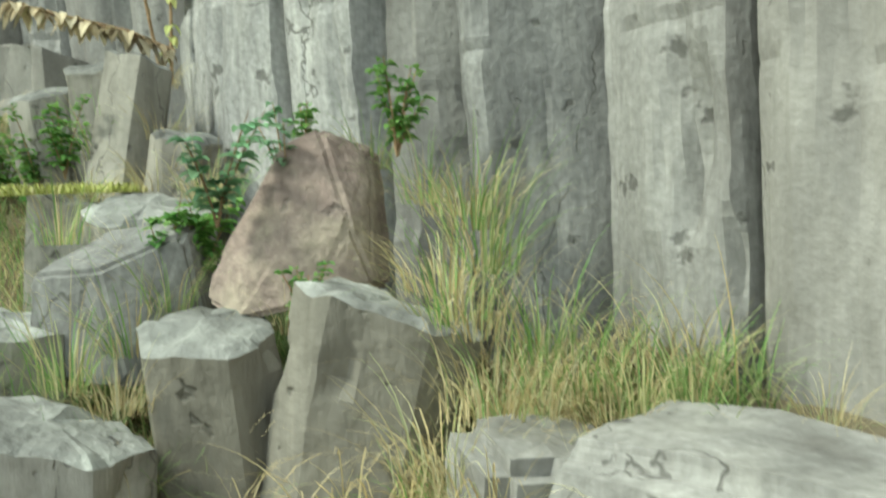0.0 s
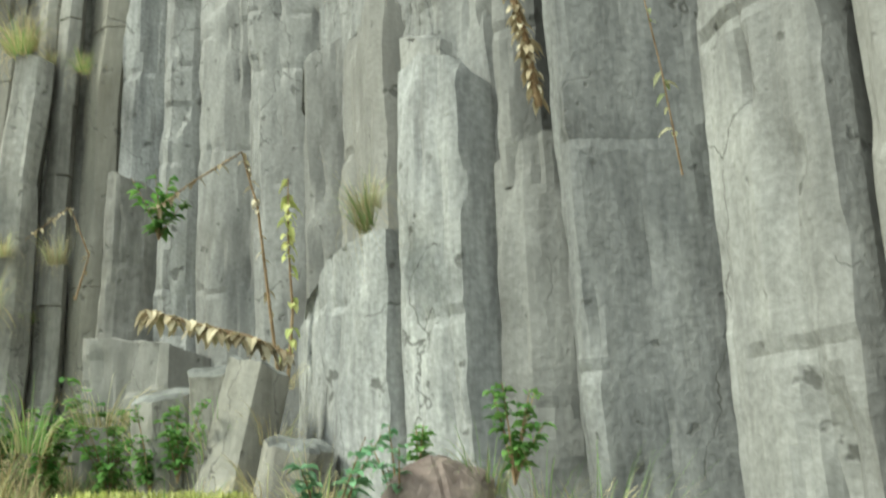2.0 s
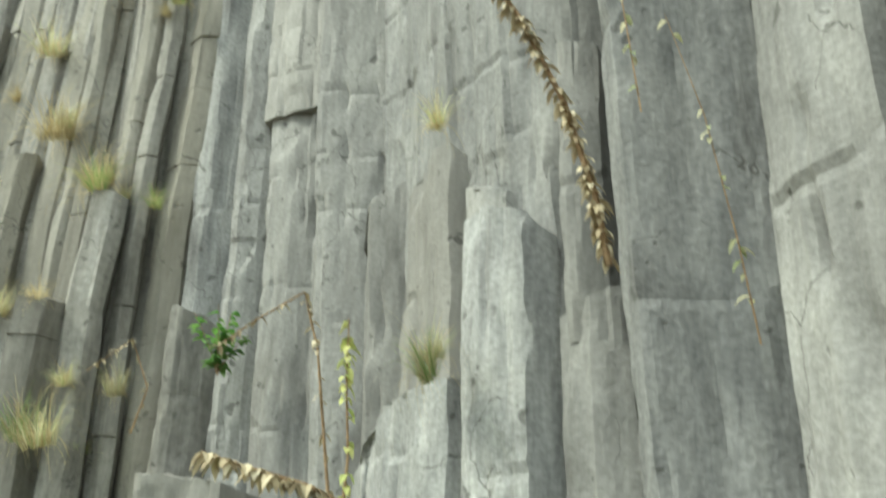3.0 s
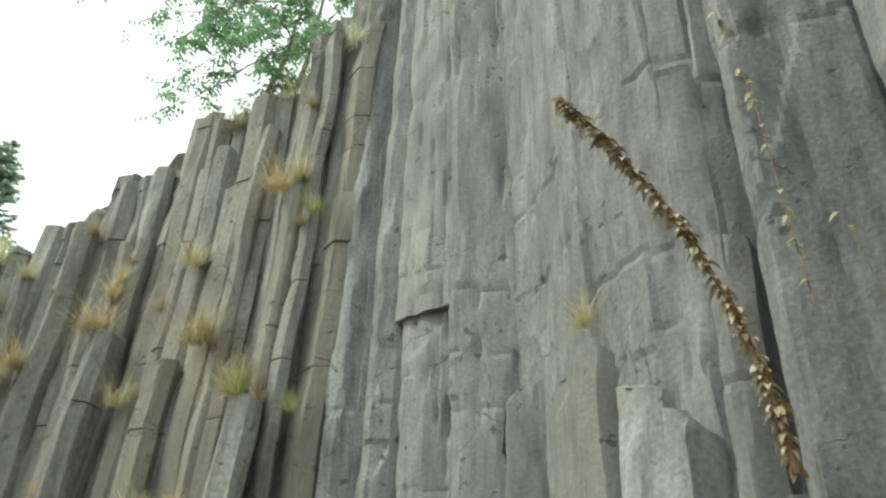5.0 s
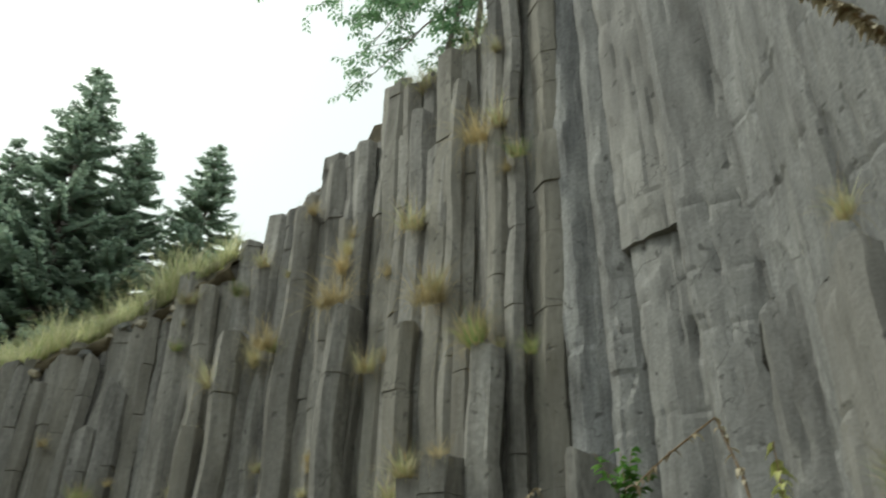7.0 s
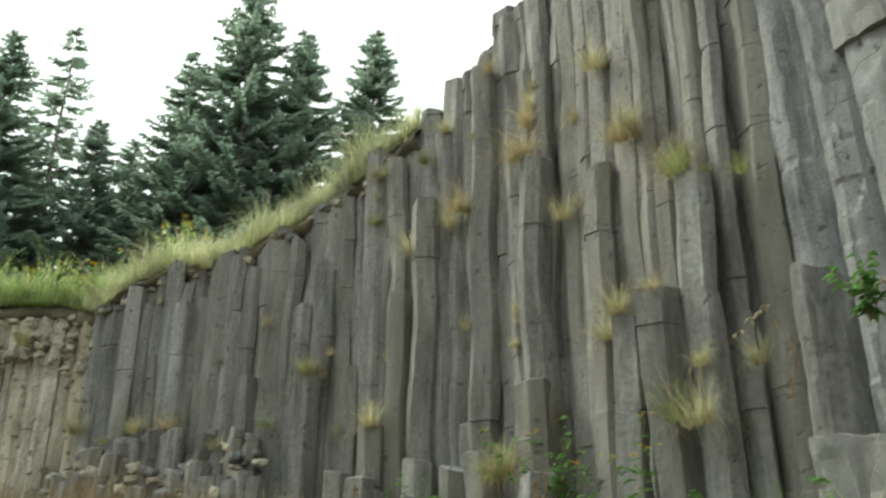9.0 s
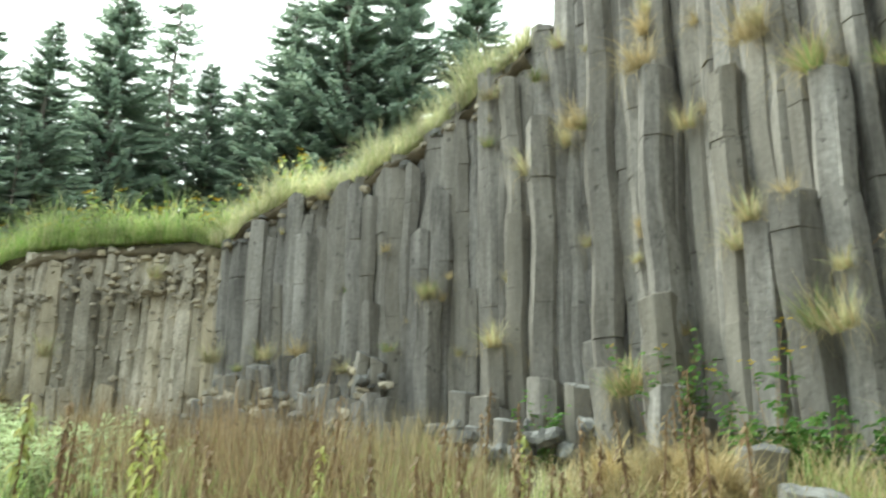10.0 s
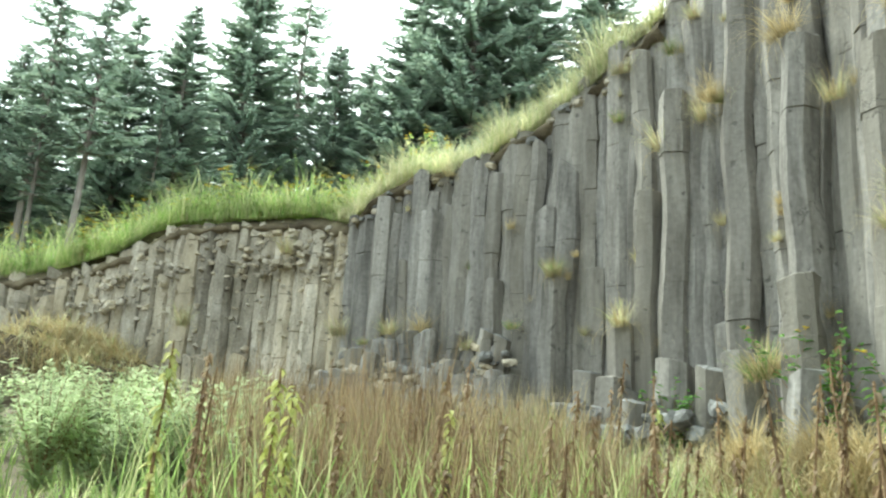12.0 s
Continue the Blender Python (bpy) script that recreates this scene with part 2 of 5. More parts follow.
def run(u):
    """Metres along the face for a corner number of the plan (0 at the camera's near right, 13 where the brown wall begins)."""
    u = u + 2
    i = min(max(int(u), 0), len(LINE) - 2)
    return RUN[i] + (u - i) * (RUN[i + 1] - RUN[i])


def along(s):
    """Place, direction along, and outward normal at s metres along the face."""
    i = max(k for k in range(len(LINE) - 1) if RUN[k] <= max(s, 0.0))
    d = (LINE[i + 1] - LINE[i]).normalized()
    p = LINE[i] + d * (s - RUN[i])
    if s - RUN[i] > 0.5 * (RUN[i + 1] - RUN[i]):
        j, f = min(i + 1, len(LINE) - 2), (s - RUN[i]) / (RUN[i + 1] - RUN[i]) - 0.5
    else:
        j, f = max(i - 1, 0), 0.5 - (s - RUN[i]) / (RUN[i + 1] - RUN[i])
    d = d.lerp((LINE[j + 1] - LINE[j]).normalized(), f * 0.99).normalized()
    return p, d, Vector((-d.y, d.x)) * (1 if Vector((-d.y, d.x)).dot(-p) > 0 else -1)


def ramp_of(pairs, s):
    for (a, za), (b, zb) in zip(pairs[:-1], pairs[1:]):
        if s <= b:
            return za + (zb - za) * max(0.0, (s - a) / (b - a))
    return pairs[-1][1]


CREST = [(run(u), z) for u, z in [(-2, 9), (0, 12), (2, 14), (6, 14), (7.1, 12.7), (7.45, 11.7), (7.8, 11.9), (8.1, 11.1), (8.6, 11.0), (9.2, 11.3), (9.25, 10.5), (9.6, 10.5), (9.86, 9.85), (10.3, 9.35), (10.9, 8.7),
                                  (11.5, 8.0), (12.1, 7.55), (12.5, 7.5), (12.8, 7.15), (13.0, 6.75), (13.35, 6.95), (14.0, 6.98), (14.42, 6.85), (14.62, 6.35), (14.85, 6.0), (15.1, 5.75), (15.5, 5.45), (16, 4.6), (17, 3.0)]]
FOOT = [(run(u), z) for u, z in [(-2, 0.1), (0, 0.5), (1.8, 0.9), (3.2, 0.85), (5, 0.9), (6.4, 1.5), (7.5, 1.9), (9, 2.3), (10.5, 2.35), (12, 2.5), (13, 2.5), (14.5, 2.9), (15.2, 2.9), (17, 1.8)]]


def crest(s):
    return ramp_of(CREST, s)


def foot(s):
    return ramp_of(FOOT, s)


# ---- ground: one sheet, from the camera's feet up to the face, over its crest and on to the horizon ----


def reach(angle):
    """How far the face stands from the origin in a direction, and the metres along it; None where there is no face."""
    w = Vector((math.cos(angle), math.sin(angle)))
    best = None
    for i in range(len(LINE) - 1):
        a, d = LINE[i], LINE[i + 1] - LINE[i]
        det = w.x * -d.y + d.x * w.y
        if abs(det) < 1e-9:
            continue
        r = (a.x * -d.y + d.x * a.y) / det
        k = (w.x * a.y - w.y * a.x) / det
        if r > 0 and 0 <= k <= 1 and (best is None or r < best[0]):
            best = (r, RUN[i] + k * (RUN[i + 1] - RUN[i]))
    return best


def ground_z(x, y):
    hit = reach(math.atan2(y, x))
    r = math.hypot(x, y)
    if hit is None:
        return 0.0
    q = min(r / hit[0], 1.0)
    return foot(hit[1]) * q ** (1.7 - 0.8 * min(max((hit[1] - 15.5) / 5.0, 0.0), 1.0)) + 0.05 * noise.noise(Vector((x * 0.9, y * 0.9, 0))) * min(1, r)


def upland_z(x, y, hit):
    back = math.hypot(x, y) - hit[0]
    return crest(hit[1]) + 0.05 + 0.06 * min(back, 25) + 0.12 * noise.noise(Vector((x * 0.6, y * 0.6, 3)))


rays_n = 300
verts, faces = [(0, 0, 0)], []
rings = [0.12, 0.25, 0.4, 0.55, 0.7, 0.82, 0.92, 1.0]
beyond = [0.8, 0.84, 1.25, 1.9, 3, 6, 12, 25, 60, 150, 400]
per = len(rings) + len(beyond)
for i in range(rays_n):
    a = 2 * math.pi * i / rays_n
    hit = reach(a)
    w = (math.cos(a), math.sin(a))
    for q in rings:
        r = q * (hit[0] if hit else 14.0)
        verts.append((w[0] * r, w[1] * r, ground_z(w[0] * r, w[1] * r) if hit else 0.04 * noise.noise(Vector((w[0] * r, w[1] * r, 0))) * min(1, r)))
    for k, b in enumerate(beyond):
        r = (hit[0] if hit else 14.0) + b + (0.45 if hit and hit[1] > run(12.9) else 2.2 if hit and 8.0 < hit[1] < 18.6 else 0)
        x, y = w[0] * r, w[1] * r
        if hit and k == 0:
            z = foot(hit[1]) - 0.1
        else:
            z = upland_z(x, y, hit) if hit else 0.0
        verts.append((x, y, z))
for i in range(rays_n):
    j = (i + 1) % rays_n
    faces.append((0, 1 + i * per, 1 + j * per))
    for k in range(per - 1):
        faces.append((1 + i * per + k, 1 + i * per + k + 1, 1 + j * per + k + 1, 1 + j * per + k))
tagged(link_mesh("ground", verts, faces, SOIL, smooth=False), "stony brown soil rising to the rock face and over its crest", "ground", kind="structure")

# ---- basalt columns ----


def prism(bm, w, depth, z0, z1, rng, turn=0.0, lean=(0, 0), top_slope=0.15, step=0.4, rough=1.0, fine=0, gaps=(1.6, 5.0)):
    """A many-sided column with rounded arrises, cross joints, chips and a broken top. The front faces +y."""
    base = []
    n = rng.choice([5, 6, 6, 6, 7])
    for k in range(n):
        a = 2 * math.pi * (k + 0.5) / n + turn + rng.uniform(-0.17, 0.17)
        base.append(Vector((math.cos(a) * w * 0.56 * rng.uniform(0.9, 1.1), math.sin(a) * depth * 0.56 * rng.uniform(0.9, 1.1))))
    n = len(base)
    ring = []
    for k in range(n):
        p, a, b = base[k], base[k - 1], base[(k + 1) % n]
        c = rng.uniform(0.05, 0.15)
        ring += [p.lerp(a, c), p.lerp((a + b) / 2, c * 0.32), p.lerp(b, c)]
        for j in range(fine):
            f = c + (1 - 2 * c) * (j + 1) / (fine + 1)
            ring.append(p.lerp(b, f))
    levels = max(3, int((z1 - z0) / step))
    seed = rng.uniform(0, 100)
    zs = [z0 + (z1 - z0) * k / levels for k in range(levels + 1)]
    # cross joints: a narrow groove, above which the column is set a little aside
    joints = []
    z = z1 - rng.uniform(0.2, 1.0) * gaps[0]
    while z > z0 + 0.3:
        joints.append(z)
        z -= rng.uniform(*gaps)
    for j in joints:
        zs += [j - 0.005, j, j + 0.005]
    zs = sorted(zs)
    rows = []
    ta, tb = rng.uniform(-1, 1) * top_slope, rng.uniform(-0.2, 1) * top_slope
    m = len(ring)
    for lv, z in enumerate(zs):
        row = []
        block = sum(1 for j in joints if j < z)
        jr = random.Random(int(seed * 1000) + block)
        aside = Vector((jr.uniform(-1, 1), jr.uniform(-1, 1))) * 0.014 * rough
        swell = jr.uniform(0.97, 1.02) + 0.05 * rough * noise.noise(Vector((seed, seed, z * 0.8)))
        shift = Vector((noise.noise(Vector((seed, 0, z * 0.6))), noise.noise(Vector((0, seed, z * 0.6))))) * 0.075 * rough + aside
        for p in ring:
            v = p * swell + shift
            q = Vector((p.x * 3 + seed, p.y * 3, z * 1.3))
            d = 0.016 * noise.noise(q) + 0.006 * noise.noise(q * 4.1)
            chip = noise.noise(Vector((p.x * 5 + seed * 2, p.y * 5, z * 2.2)))
            if chip > 0.36:
                d -= 0.035 * min(1.0, (chip - 0.36) * 12)
            if z in joints and noise.noise(Vector((p.x * 4, p.y * 4, z + seed))) > -0.1:
                d -= 0.012
            v = v + p.normalized() * d * rough
            zz = z + ((ta * p.x + tb * p.y + 0.03 * noise.noise(q * 3)) if lv == len(zs) - 1 else 0)
            row.append(bm.verts.new((v.x + lean[0] * (z - z0), v.y + lean[1] * (z - z0), zz)))
        rows.append(row)
    for a, b in zip(rows[:-1], rows[1:]):
        for k in range(m):
            bm.faces.new((a[k], a[(k + 1) % m], b[(k + 1) % m], b[k]))
    cx = sum((v.co for v in rows[-1]), Vector()) / m
    inner = [bm.verts.new(v.co.lerp(cx, 0.16) + Vector((0, 0, 0.02 + 0.03 * noise.noise(v.co * 5)))) for v in rows[-1]]
    inner2 = [bm.verts.new(v.co.lerp(cx, 0.55) + Vector((0, 0, 0.028 + 0.04 * noise.noise(v.co * 4)))) for v in rows[-1]]
    for k in range(m):
        for u_, v_ in ((rows[-1], inner), (inner, inner2)):
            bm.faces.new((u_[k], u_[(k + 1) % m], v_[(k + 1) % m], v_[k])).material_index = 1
    mid = bm.verts.new(cx + Vector((0, 0, 0.035 + rng.uniform(-0.01, 0.03))))
    for k in range(m):
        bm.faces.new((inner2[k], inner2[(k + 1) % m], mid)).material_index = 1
    for f in bm.faces:
        f.smooth = True
    bm.normal_update()
    for e in bm.edges:
        if len(e.link_faces) == 2 and e.calc_face_angle(0) > 0.3:
            e.smooth = False


face_grey = tagged(new("rock_face"), "tall grey cliff of upright basalt columns", "cliff", kind="structure")
face_brown = tagged(new("brown_rock_face"), "lower brown weathered cliff of basalt columns", "cliff", kind="structure")
rng = random.Random(11)


def column(s, w, top, out=0.0, depth=None, bottom=None, turn=None, brown=False, lean=(0.0, 0.0), slope=0.15, name="column", step=0.4, fine=0, gaps=(1.6, 5.0), pale=False):
    """One column of the face: s metres along, out metres proud of the plan's line."""
    p, d, nrm = along(s)
    bm = bmesh.new()
    z0 = foot(s) - 0.35 if bottom is None else bottom
    prism(bm, w, depth or w * rng.uniform(0.9, 1.15), z0, top, rng, rng.uniform(-0.5, 0.5) if turn is None else turn, lean, slope, step, 1.0, fine, gaps)
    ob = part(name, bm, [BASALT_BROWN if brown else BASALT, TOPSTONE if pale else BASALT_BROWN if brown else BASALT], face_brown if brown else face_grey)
    at = p + nrm * out
    ob.matrix_world = Matrix(((-d.x, nrm.x, 0, at.x), (-d.y, nrm.y, 0, at.y), (0, 0, 1, 0), (0, 0, 0, 1)))
    return ob


def face_between(u0, u1, top, out=0.0, turn=None, **more):
    """A column whose front spans from one corner number of the plan to another."""
    a, b = run(u0), run(u1)
    return column((a + b) / 2, abs(b - a) * 0.99, top, out, turn=turn, **more)


def front(s, out):
    """The place s metres along the face and out metres proud of it."""
    p, d, nrm = along(s)
    return p + nrm * out


def pillar(profile, z0, z1, lean=(0.0, 0.0), level=4.0, tops=None, across=0.034, step=0.055, chips=1.0, name="column", material=None, pale=False, seed=0):
    """A broad column of the near face. profile: its front, from near to far, as (metres along, metres proud) at the given level; lean: metres aside for each metre of height;
    tops: how far the broken top lies under z1 over each corner."""
    r = random.Random(seed * 31 + int(profile[0][0] * 100))
    lines = [profile[0]]
    for a, b in zip(profile[:-1], profile[1:]):
        wide = math.hypot(b[0] - a[0], b[1] - a[1])
        n = int(wide / 0.17 + r.random())
        for j in range(1, n):
            f = (j + r.uniform(-0.3, 0.3)) / n
            lines.append((a[0] + (b[0] - a[0]) * f, a[1] + (b[1] - a[1]) * f + r.uniform(-0.022, 0.03)))
        lines.append(b)
    given = [q[0] for q in profile]
    lids = [float(np.interp(q[0], given, tops)) if tops else 0.0 for q in lines]
    profile = lines
    pts = [front(*q) for q in profile]
    back = along(sum(q[0] for q in profile) / len(profile))[2] * -0.55
    pts = [pts[0] + back] + pts + [pts[-1] + back]
    drop = [0.0] + lids + [0.0]
    drop[0], drop[-1] = drop[1], drop[-2]
    ring, dips, edge, facet = [], [], [], []
    for k in range(len(pts) - 1):
        n = max(1, int((pts[k + 1] - pts[k]).length / (across if 0 < k < len(pts) - 2 else 0.3)))
        for j in range(n):
            f = j / n
            ring.append(pts[k].lerp(pts[k + 1], f))
            facet.append(k)
            dips.append(drop[k] + (drop[k + 1] - drop[k]) * f)
            edge.append(max(0.0, 1 - min(f, 1 - f) * (pts[k + 1] - pts[k]).length / 0.06))
    ring.append(pts[-1])
    dips.append(drop[-1])
    facet.append(len(pts))
    edge.append(0.0)
    # arrises worn off
    soft = [ring[0]] + [ring[k].lerp((ring[k - 1] + ring[k + 1]) / 2, 0.06 * edge[k]) for k in range(1, len(ring) - 1)] + [ring[-1]]
    base = sum(soft, Vector((0, 0))) / len(soft)
    zs = [z0]
    while zs[-1] < z1 - step * 1.5:
        zs.append(zs[-1] + step * (1.0 if zs[-1] < 7.5 else 2.5))
    zs.append(z1)
    joints, z = [], z1 - r.uniform(0.3, 1.6)
    while z > z0 + 0.2:
        joints.append((z, r.uniform(-0.25, 0.25), r.uniform(0.0, 1.0)))
        z -= r.uniform(0.4, 1.7)
    centre = -back.normalized()
    sd = r.uniform(0, 90)
    bm = bmesh.new()
    rows = []
    for lv, z in enumerate(zs):
        row = []
        tx = Vector((lean[0], lean[1])) * (z - level)
        for k, p in enumerate(soft):
            q = Vector((p.x * 1.5 + sd, p.y * 1.5, z * 0.8))
            d = 0.022 * noise.noise(q) + 0.008 * noise.noise(q * 3.1) + 0.006 * noise.noise(q * 9)
            step_in = noise.noise(Vector((p.x * 2.2, p.y * 2.2 + sd, z * 0.9)))
            if step_in > 0.22:
                d -= 0.03 * min(1.0, (step_in - 0.22) * 9)
            chip = noise.noise(Vector((p.x * 7 + sd * 2, p.y * 7, z * 2.6)))
            d -= 0.06 * chips * edge[k] * max(0.0, chip) + 0.015 * edge[k] * max(0.0, noise.noise(Vector((p.x * 3 + sd, p.y * 3, z * 7))))
            lot = facet[k] // 2
            part_of = sum(1 for jz, tilt, wide in joints if z < jz + tilt * (p - base).x + 0.25 * noise.noise(Vector((lot * 7.7, jz, sd))))
            d += 0.03 * noise.noise(Vector((lot * 3.7 + sd, part_of * 5.3, 1.7)))
            for jz, tilt, wide in joints:
                if abs(z - jz - tilt * (p - base).x) < step * 0.55 and noise.noise(Vector((p.x * 3, p.y * 3, jz + sd))) > 0.25 - 0.5 * wide:
                    d -= 0.014
            v = p + centre * d - base + tx
            top = min(z, z1 - dips[k] * (z - z0) / (z1 - z0)) if lv < len(zs) - 1 else z1 - dips[k] + 0.03 * noise.noise(q * 4)
            row.append(bm.verts.new((v.x, v.y, top)))
        rows.append(row)
    for lo, hi in zip(rows[:-1], rows[1:]):
        for k in range(len(lo) - 1):
            bm.faces.new((lo[k + 1], lo[k], hi[k], hi[k + 1]))
    if z0 > 2:
        bm.faces.new(rows[0])
    rim = rows[-1]
    mid = sum((v.co for v in rim), Vector()) / len(rim)
    inner = [bm.verts.new(v.co.lerp(mid, 0.3) + Vector((0, 0, 0.02 + 0.02 * noise.noise(v.co * 6)))) for v in rim]
    for k in range(len(rim) - 1):
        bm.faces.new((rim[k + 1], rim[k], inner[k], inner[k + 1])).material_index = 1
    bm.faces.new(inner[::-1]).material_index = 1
    bmesh.ops.recalc_face_normals(bm, faces=bm.faces[:])
    for f in bm.faces:
        f.smooth = True
    for e in bm.edges:
        if len(e.link_faces) == 2 and e.calc_face_angle(0) > 0.2:
            e.smooth = False
    m = material or NEARROCK
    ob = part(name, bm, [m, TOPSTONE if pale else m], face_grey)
    ob.matrix_world = pose(base.x, base.y, 0)
    return ob


# the near face: broad columns that can be told apart
UP = 13.8
face_between(0.35, 0.0, 13.5, -0.1)
face_between(0.75, 0.37, 13.8, -0.15)
pillar([(8.75, -0.4), (8.85, -0.2), (9.45, -0.16), (9.55, -0.3)], 0.3, UP, (-0.01, 0.01))
pillar([(9.58, -0.42), (9.66, -0.25), (10.2, -0.16), (10.7, -0.2), (10.76, -0.27)], 0.4, UP, (-0.01, 0.01))
pillar([(10.8, -0.28), (10.84, -0.21), (11.22, -0.19), (11.46, -0.27), (11.54, -0.42)], 0.5, UP, (-0.015, 0.02), 3.0, chips=2.0)
pillar([(11.5, -0.56), (11.6, -0.44), (11.78, -0.28), (11.94, -0.11), (11.98, -0.09), (12.1, -0.2), (12.16, -0.46)], 0.5, UP, (-0.05, 0.02), 3.0)
# left of the dark gap: a low block, a broken one on it, and the plain faces behind
pillar([(12.19, -0.56), (12.24, -0.44), (12.48, -0.34), (12.66, -0.34), (12.72, -0.46)], 0.6, 3.47, (-0.03, 0.02), 3.0, [0.0, 0.0, 0.04, 0.12, 0.14])
pillar([(12.36, -0.62), (12.4, -0.46), (12.64, -0.36), (12.72, -0.48)], 3.2, 5.06, (-0.03, 0.02), 4.0, [0.3, 0.08, 0.0, 0.12])
pillar([(12.12, -0.82), (12.22, -0.68), (12.4, -0.58), (12.58, -0.44), (12.62, -0.5)], 0.6, UP, (-0.03, 0.03), 5.0)
pillar([(12.62, -0.66), (12.74, -0.54), (12.96, -0.38), (13.02, -0.4)], 0.6, UP, (-0.05, 0.03), 6.0)
pillar([(12.8, -0.52), (12.9, -0.4), (13.5, -0.38), (14.0, -0.42), (14.1, -0.56)], 0.6, UP, (-0.085, 0.05), 5.0)
pillar([(12.75, -0.42), (12.82, -0.24), (13.1, -0.16), (13.36, -0.18), (13.46, -0.42)], 0.7, 4.1, (-0.03, 0.02), 3.2, [0.26, 0.12, 0.0, 0.02, 0.12])
pillar([(13.12, -0.5), (13.18, -0.34), (13.58, -0.3), (13.66, -0.42)], 0.7, 4.46, (-0.04, 0.02), 4.0, [0.25, 0.2, 0.05, 0.0])
pillar([(13.7, -0.46), (13.76, -0.29), (14.2, -0.25), (14.6, -0.22), (14.68, -0.42)], 0.7, 4.82, (-0.04, 0.02), 4.2, [0.12, 0.0, 0.0, 0.1, 0.16], pale=True)
pillar([(14.15, -0.58), (14.25, -0.45), (15.1, -0.4), (15.7, -0.46), (15.84, -0.62)], 0.7, UP, (-0.085, 0.06), 5.2)
pillar([(15.05, -0.78), (15.3, -0.52), (15.5, -0.32), (15.57, -0.28), (15.8, -0.42), (15.92, -0.6)], 0.8, 5.35, (-0.06, 0.04), 4.2, [0.1, 0.0, 0.1, 0.15, 0.5, 0.6])
pillar([(13.52, -0.5), (13.58, -0.22), (14.2, -0.1), (14.9, -0.08), (15.42, -0.16), (15.54, -0.45)], 0.7, 3.18, (-0.02, 0.01), 2.6, [0.0, 0.0, 0.05, 0.2, 0.45, 0.5])
pillar([(15.86, -0.72), (16.0, -0.56), (16.2, -0.36), (16.36, -0.22), (16.41, -0.2), (16.56, -0.3), (16.68, -0.46)], 0.9, UP, (-0.085, 0.06), 6.0)
pillar([(16.62, -0.64), (16.84, -0.52), (17.02, -0.36), (17.34, -0.26), (17.44, -0.4)], 0.9, UP, (-0.06, 0.04), 6.0)
pillar([(16.66, -0.6), (16.74, -0.46), (17.05, -0.31), (17.36, -0.22), (17.5, -0.25), (17.56, -0.42)], 6.72, UP, (-0.06, 0.04), 7.0)
pillar([(17.38, -0.5), (17.5, -0.32), (17.66, -0.22), (17.78, -0.26), (17.9, -0.42)], 0.9, UP, (-0.05, 0.03), 6.0)
pillar([(17.86, -0.52), (18.0, -0.36), (18.12, -0.26), (18.34, -0.3), (18.46, -0.5)], 0.9, UP, (-0.05, 0.03), 6.0)
pillar([(17.7, -0.36), (17.8, -0.16), (18.02, 0.02), (18.08, 0.02), (18.24, -0.12), (18.3, -0.3)], 0.9, 4.66, (-0.03, 0.01), 4.0, [0.25, 0.1, 0.0, 0.0, 0.06, 0.2], material=BASALT)
pillar([(16.9, -0.3), (16.96, 0.06), (17.4, 0.26), (17.74, 0.42), (17.8, 0.42), (17.98, 0.22), (18.02, -0.2)], 0.9, 2.98, (-0.02, 0.01), 2.6, [0.2, 0.1, 0.05, 0.0, 0.0, 0.05, 0.1])
pillar([(15.95, -0.4), (16.0, -0.1), (16.5, 0.02), (16.82, -0.1), (16.88, -0.4)], 0.9, 2.6, (-0.02, 0.01), 2.4, [0.0, 0.05, 0.15, 0.3, 0.3])

# the rock behind the receding face
for s, top in ((18.3, 13.7), (18.62, 13.2), (18.95, 12.6), (19.25, 12.1)):
    column(s, 0.62, top, -0.66, depth=0.6, lean=(-0.03, 0.0))
s = 19.5
while s < run(13.0):
    w = rng.uniform(0.36, 0.5)
    column(s, w * 1.5, crest(s) + (0.28 if s < run(10.1) else 0.0) - rng.uniform(0.0, 0.25), -0.66, depth=0.55, lean=(-0.015, 0.0))
    s += w
# the long receding face, taller columns behind, broken ones before them
s = 18.45
while s < run(13.0):
    w = rng.uniform(0.17, 0.38) * (0.9 if s > run(10) else 1.0)
    column(s + w / 2, w * 1.45, crest(s + w / 2) + (rng.choice([0.3, 0.26, 0.2, 0.1]) if s < run(10.3) else rng.choice([0.25, 0.15, 0.05]) if s < run(11.0) else rng.choice([0.0, 0.1, -0.1, -0.2, -0.4])) + rng.uniform(-0.06, 0.06), -0.31 + rng.uniform(-0.13, 0.12), depth=w * 1.1, lean=(rng.uniform(-0.035, 0.01), rng.uniform(-0.01, 0.005)), slope=rng.choice([0.1, 0.3, 0.5]), gaps=rng.choice([(0.35, 1.2), (0.8, 2.5), (1.6, 5.0)]))
    s += w
s = 18.6
while s < run(12.9):
    w = rng.uniform(0.2, 0.4)
    lo, hi = foot(s), crest(s)
    f = rng.choice([0.25, 0.5, 0.7, 0.84, 0.93, 0.97, 0.98, 0.99])
    if rng.random() < 0.8:
        column(s + w / 2, w * 1.25, lo + (hi - lo) * min(1, f + rng.uniform(-0.06, 0.02)), -0.2 + rng.uniform(-0.1, 0.1) * 0.8, depth=w, slope=rng.choice([0.3, 0.6, 1.0]))
    s += w
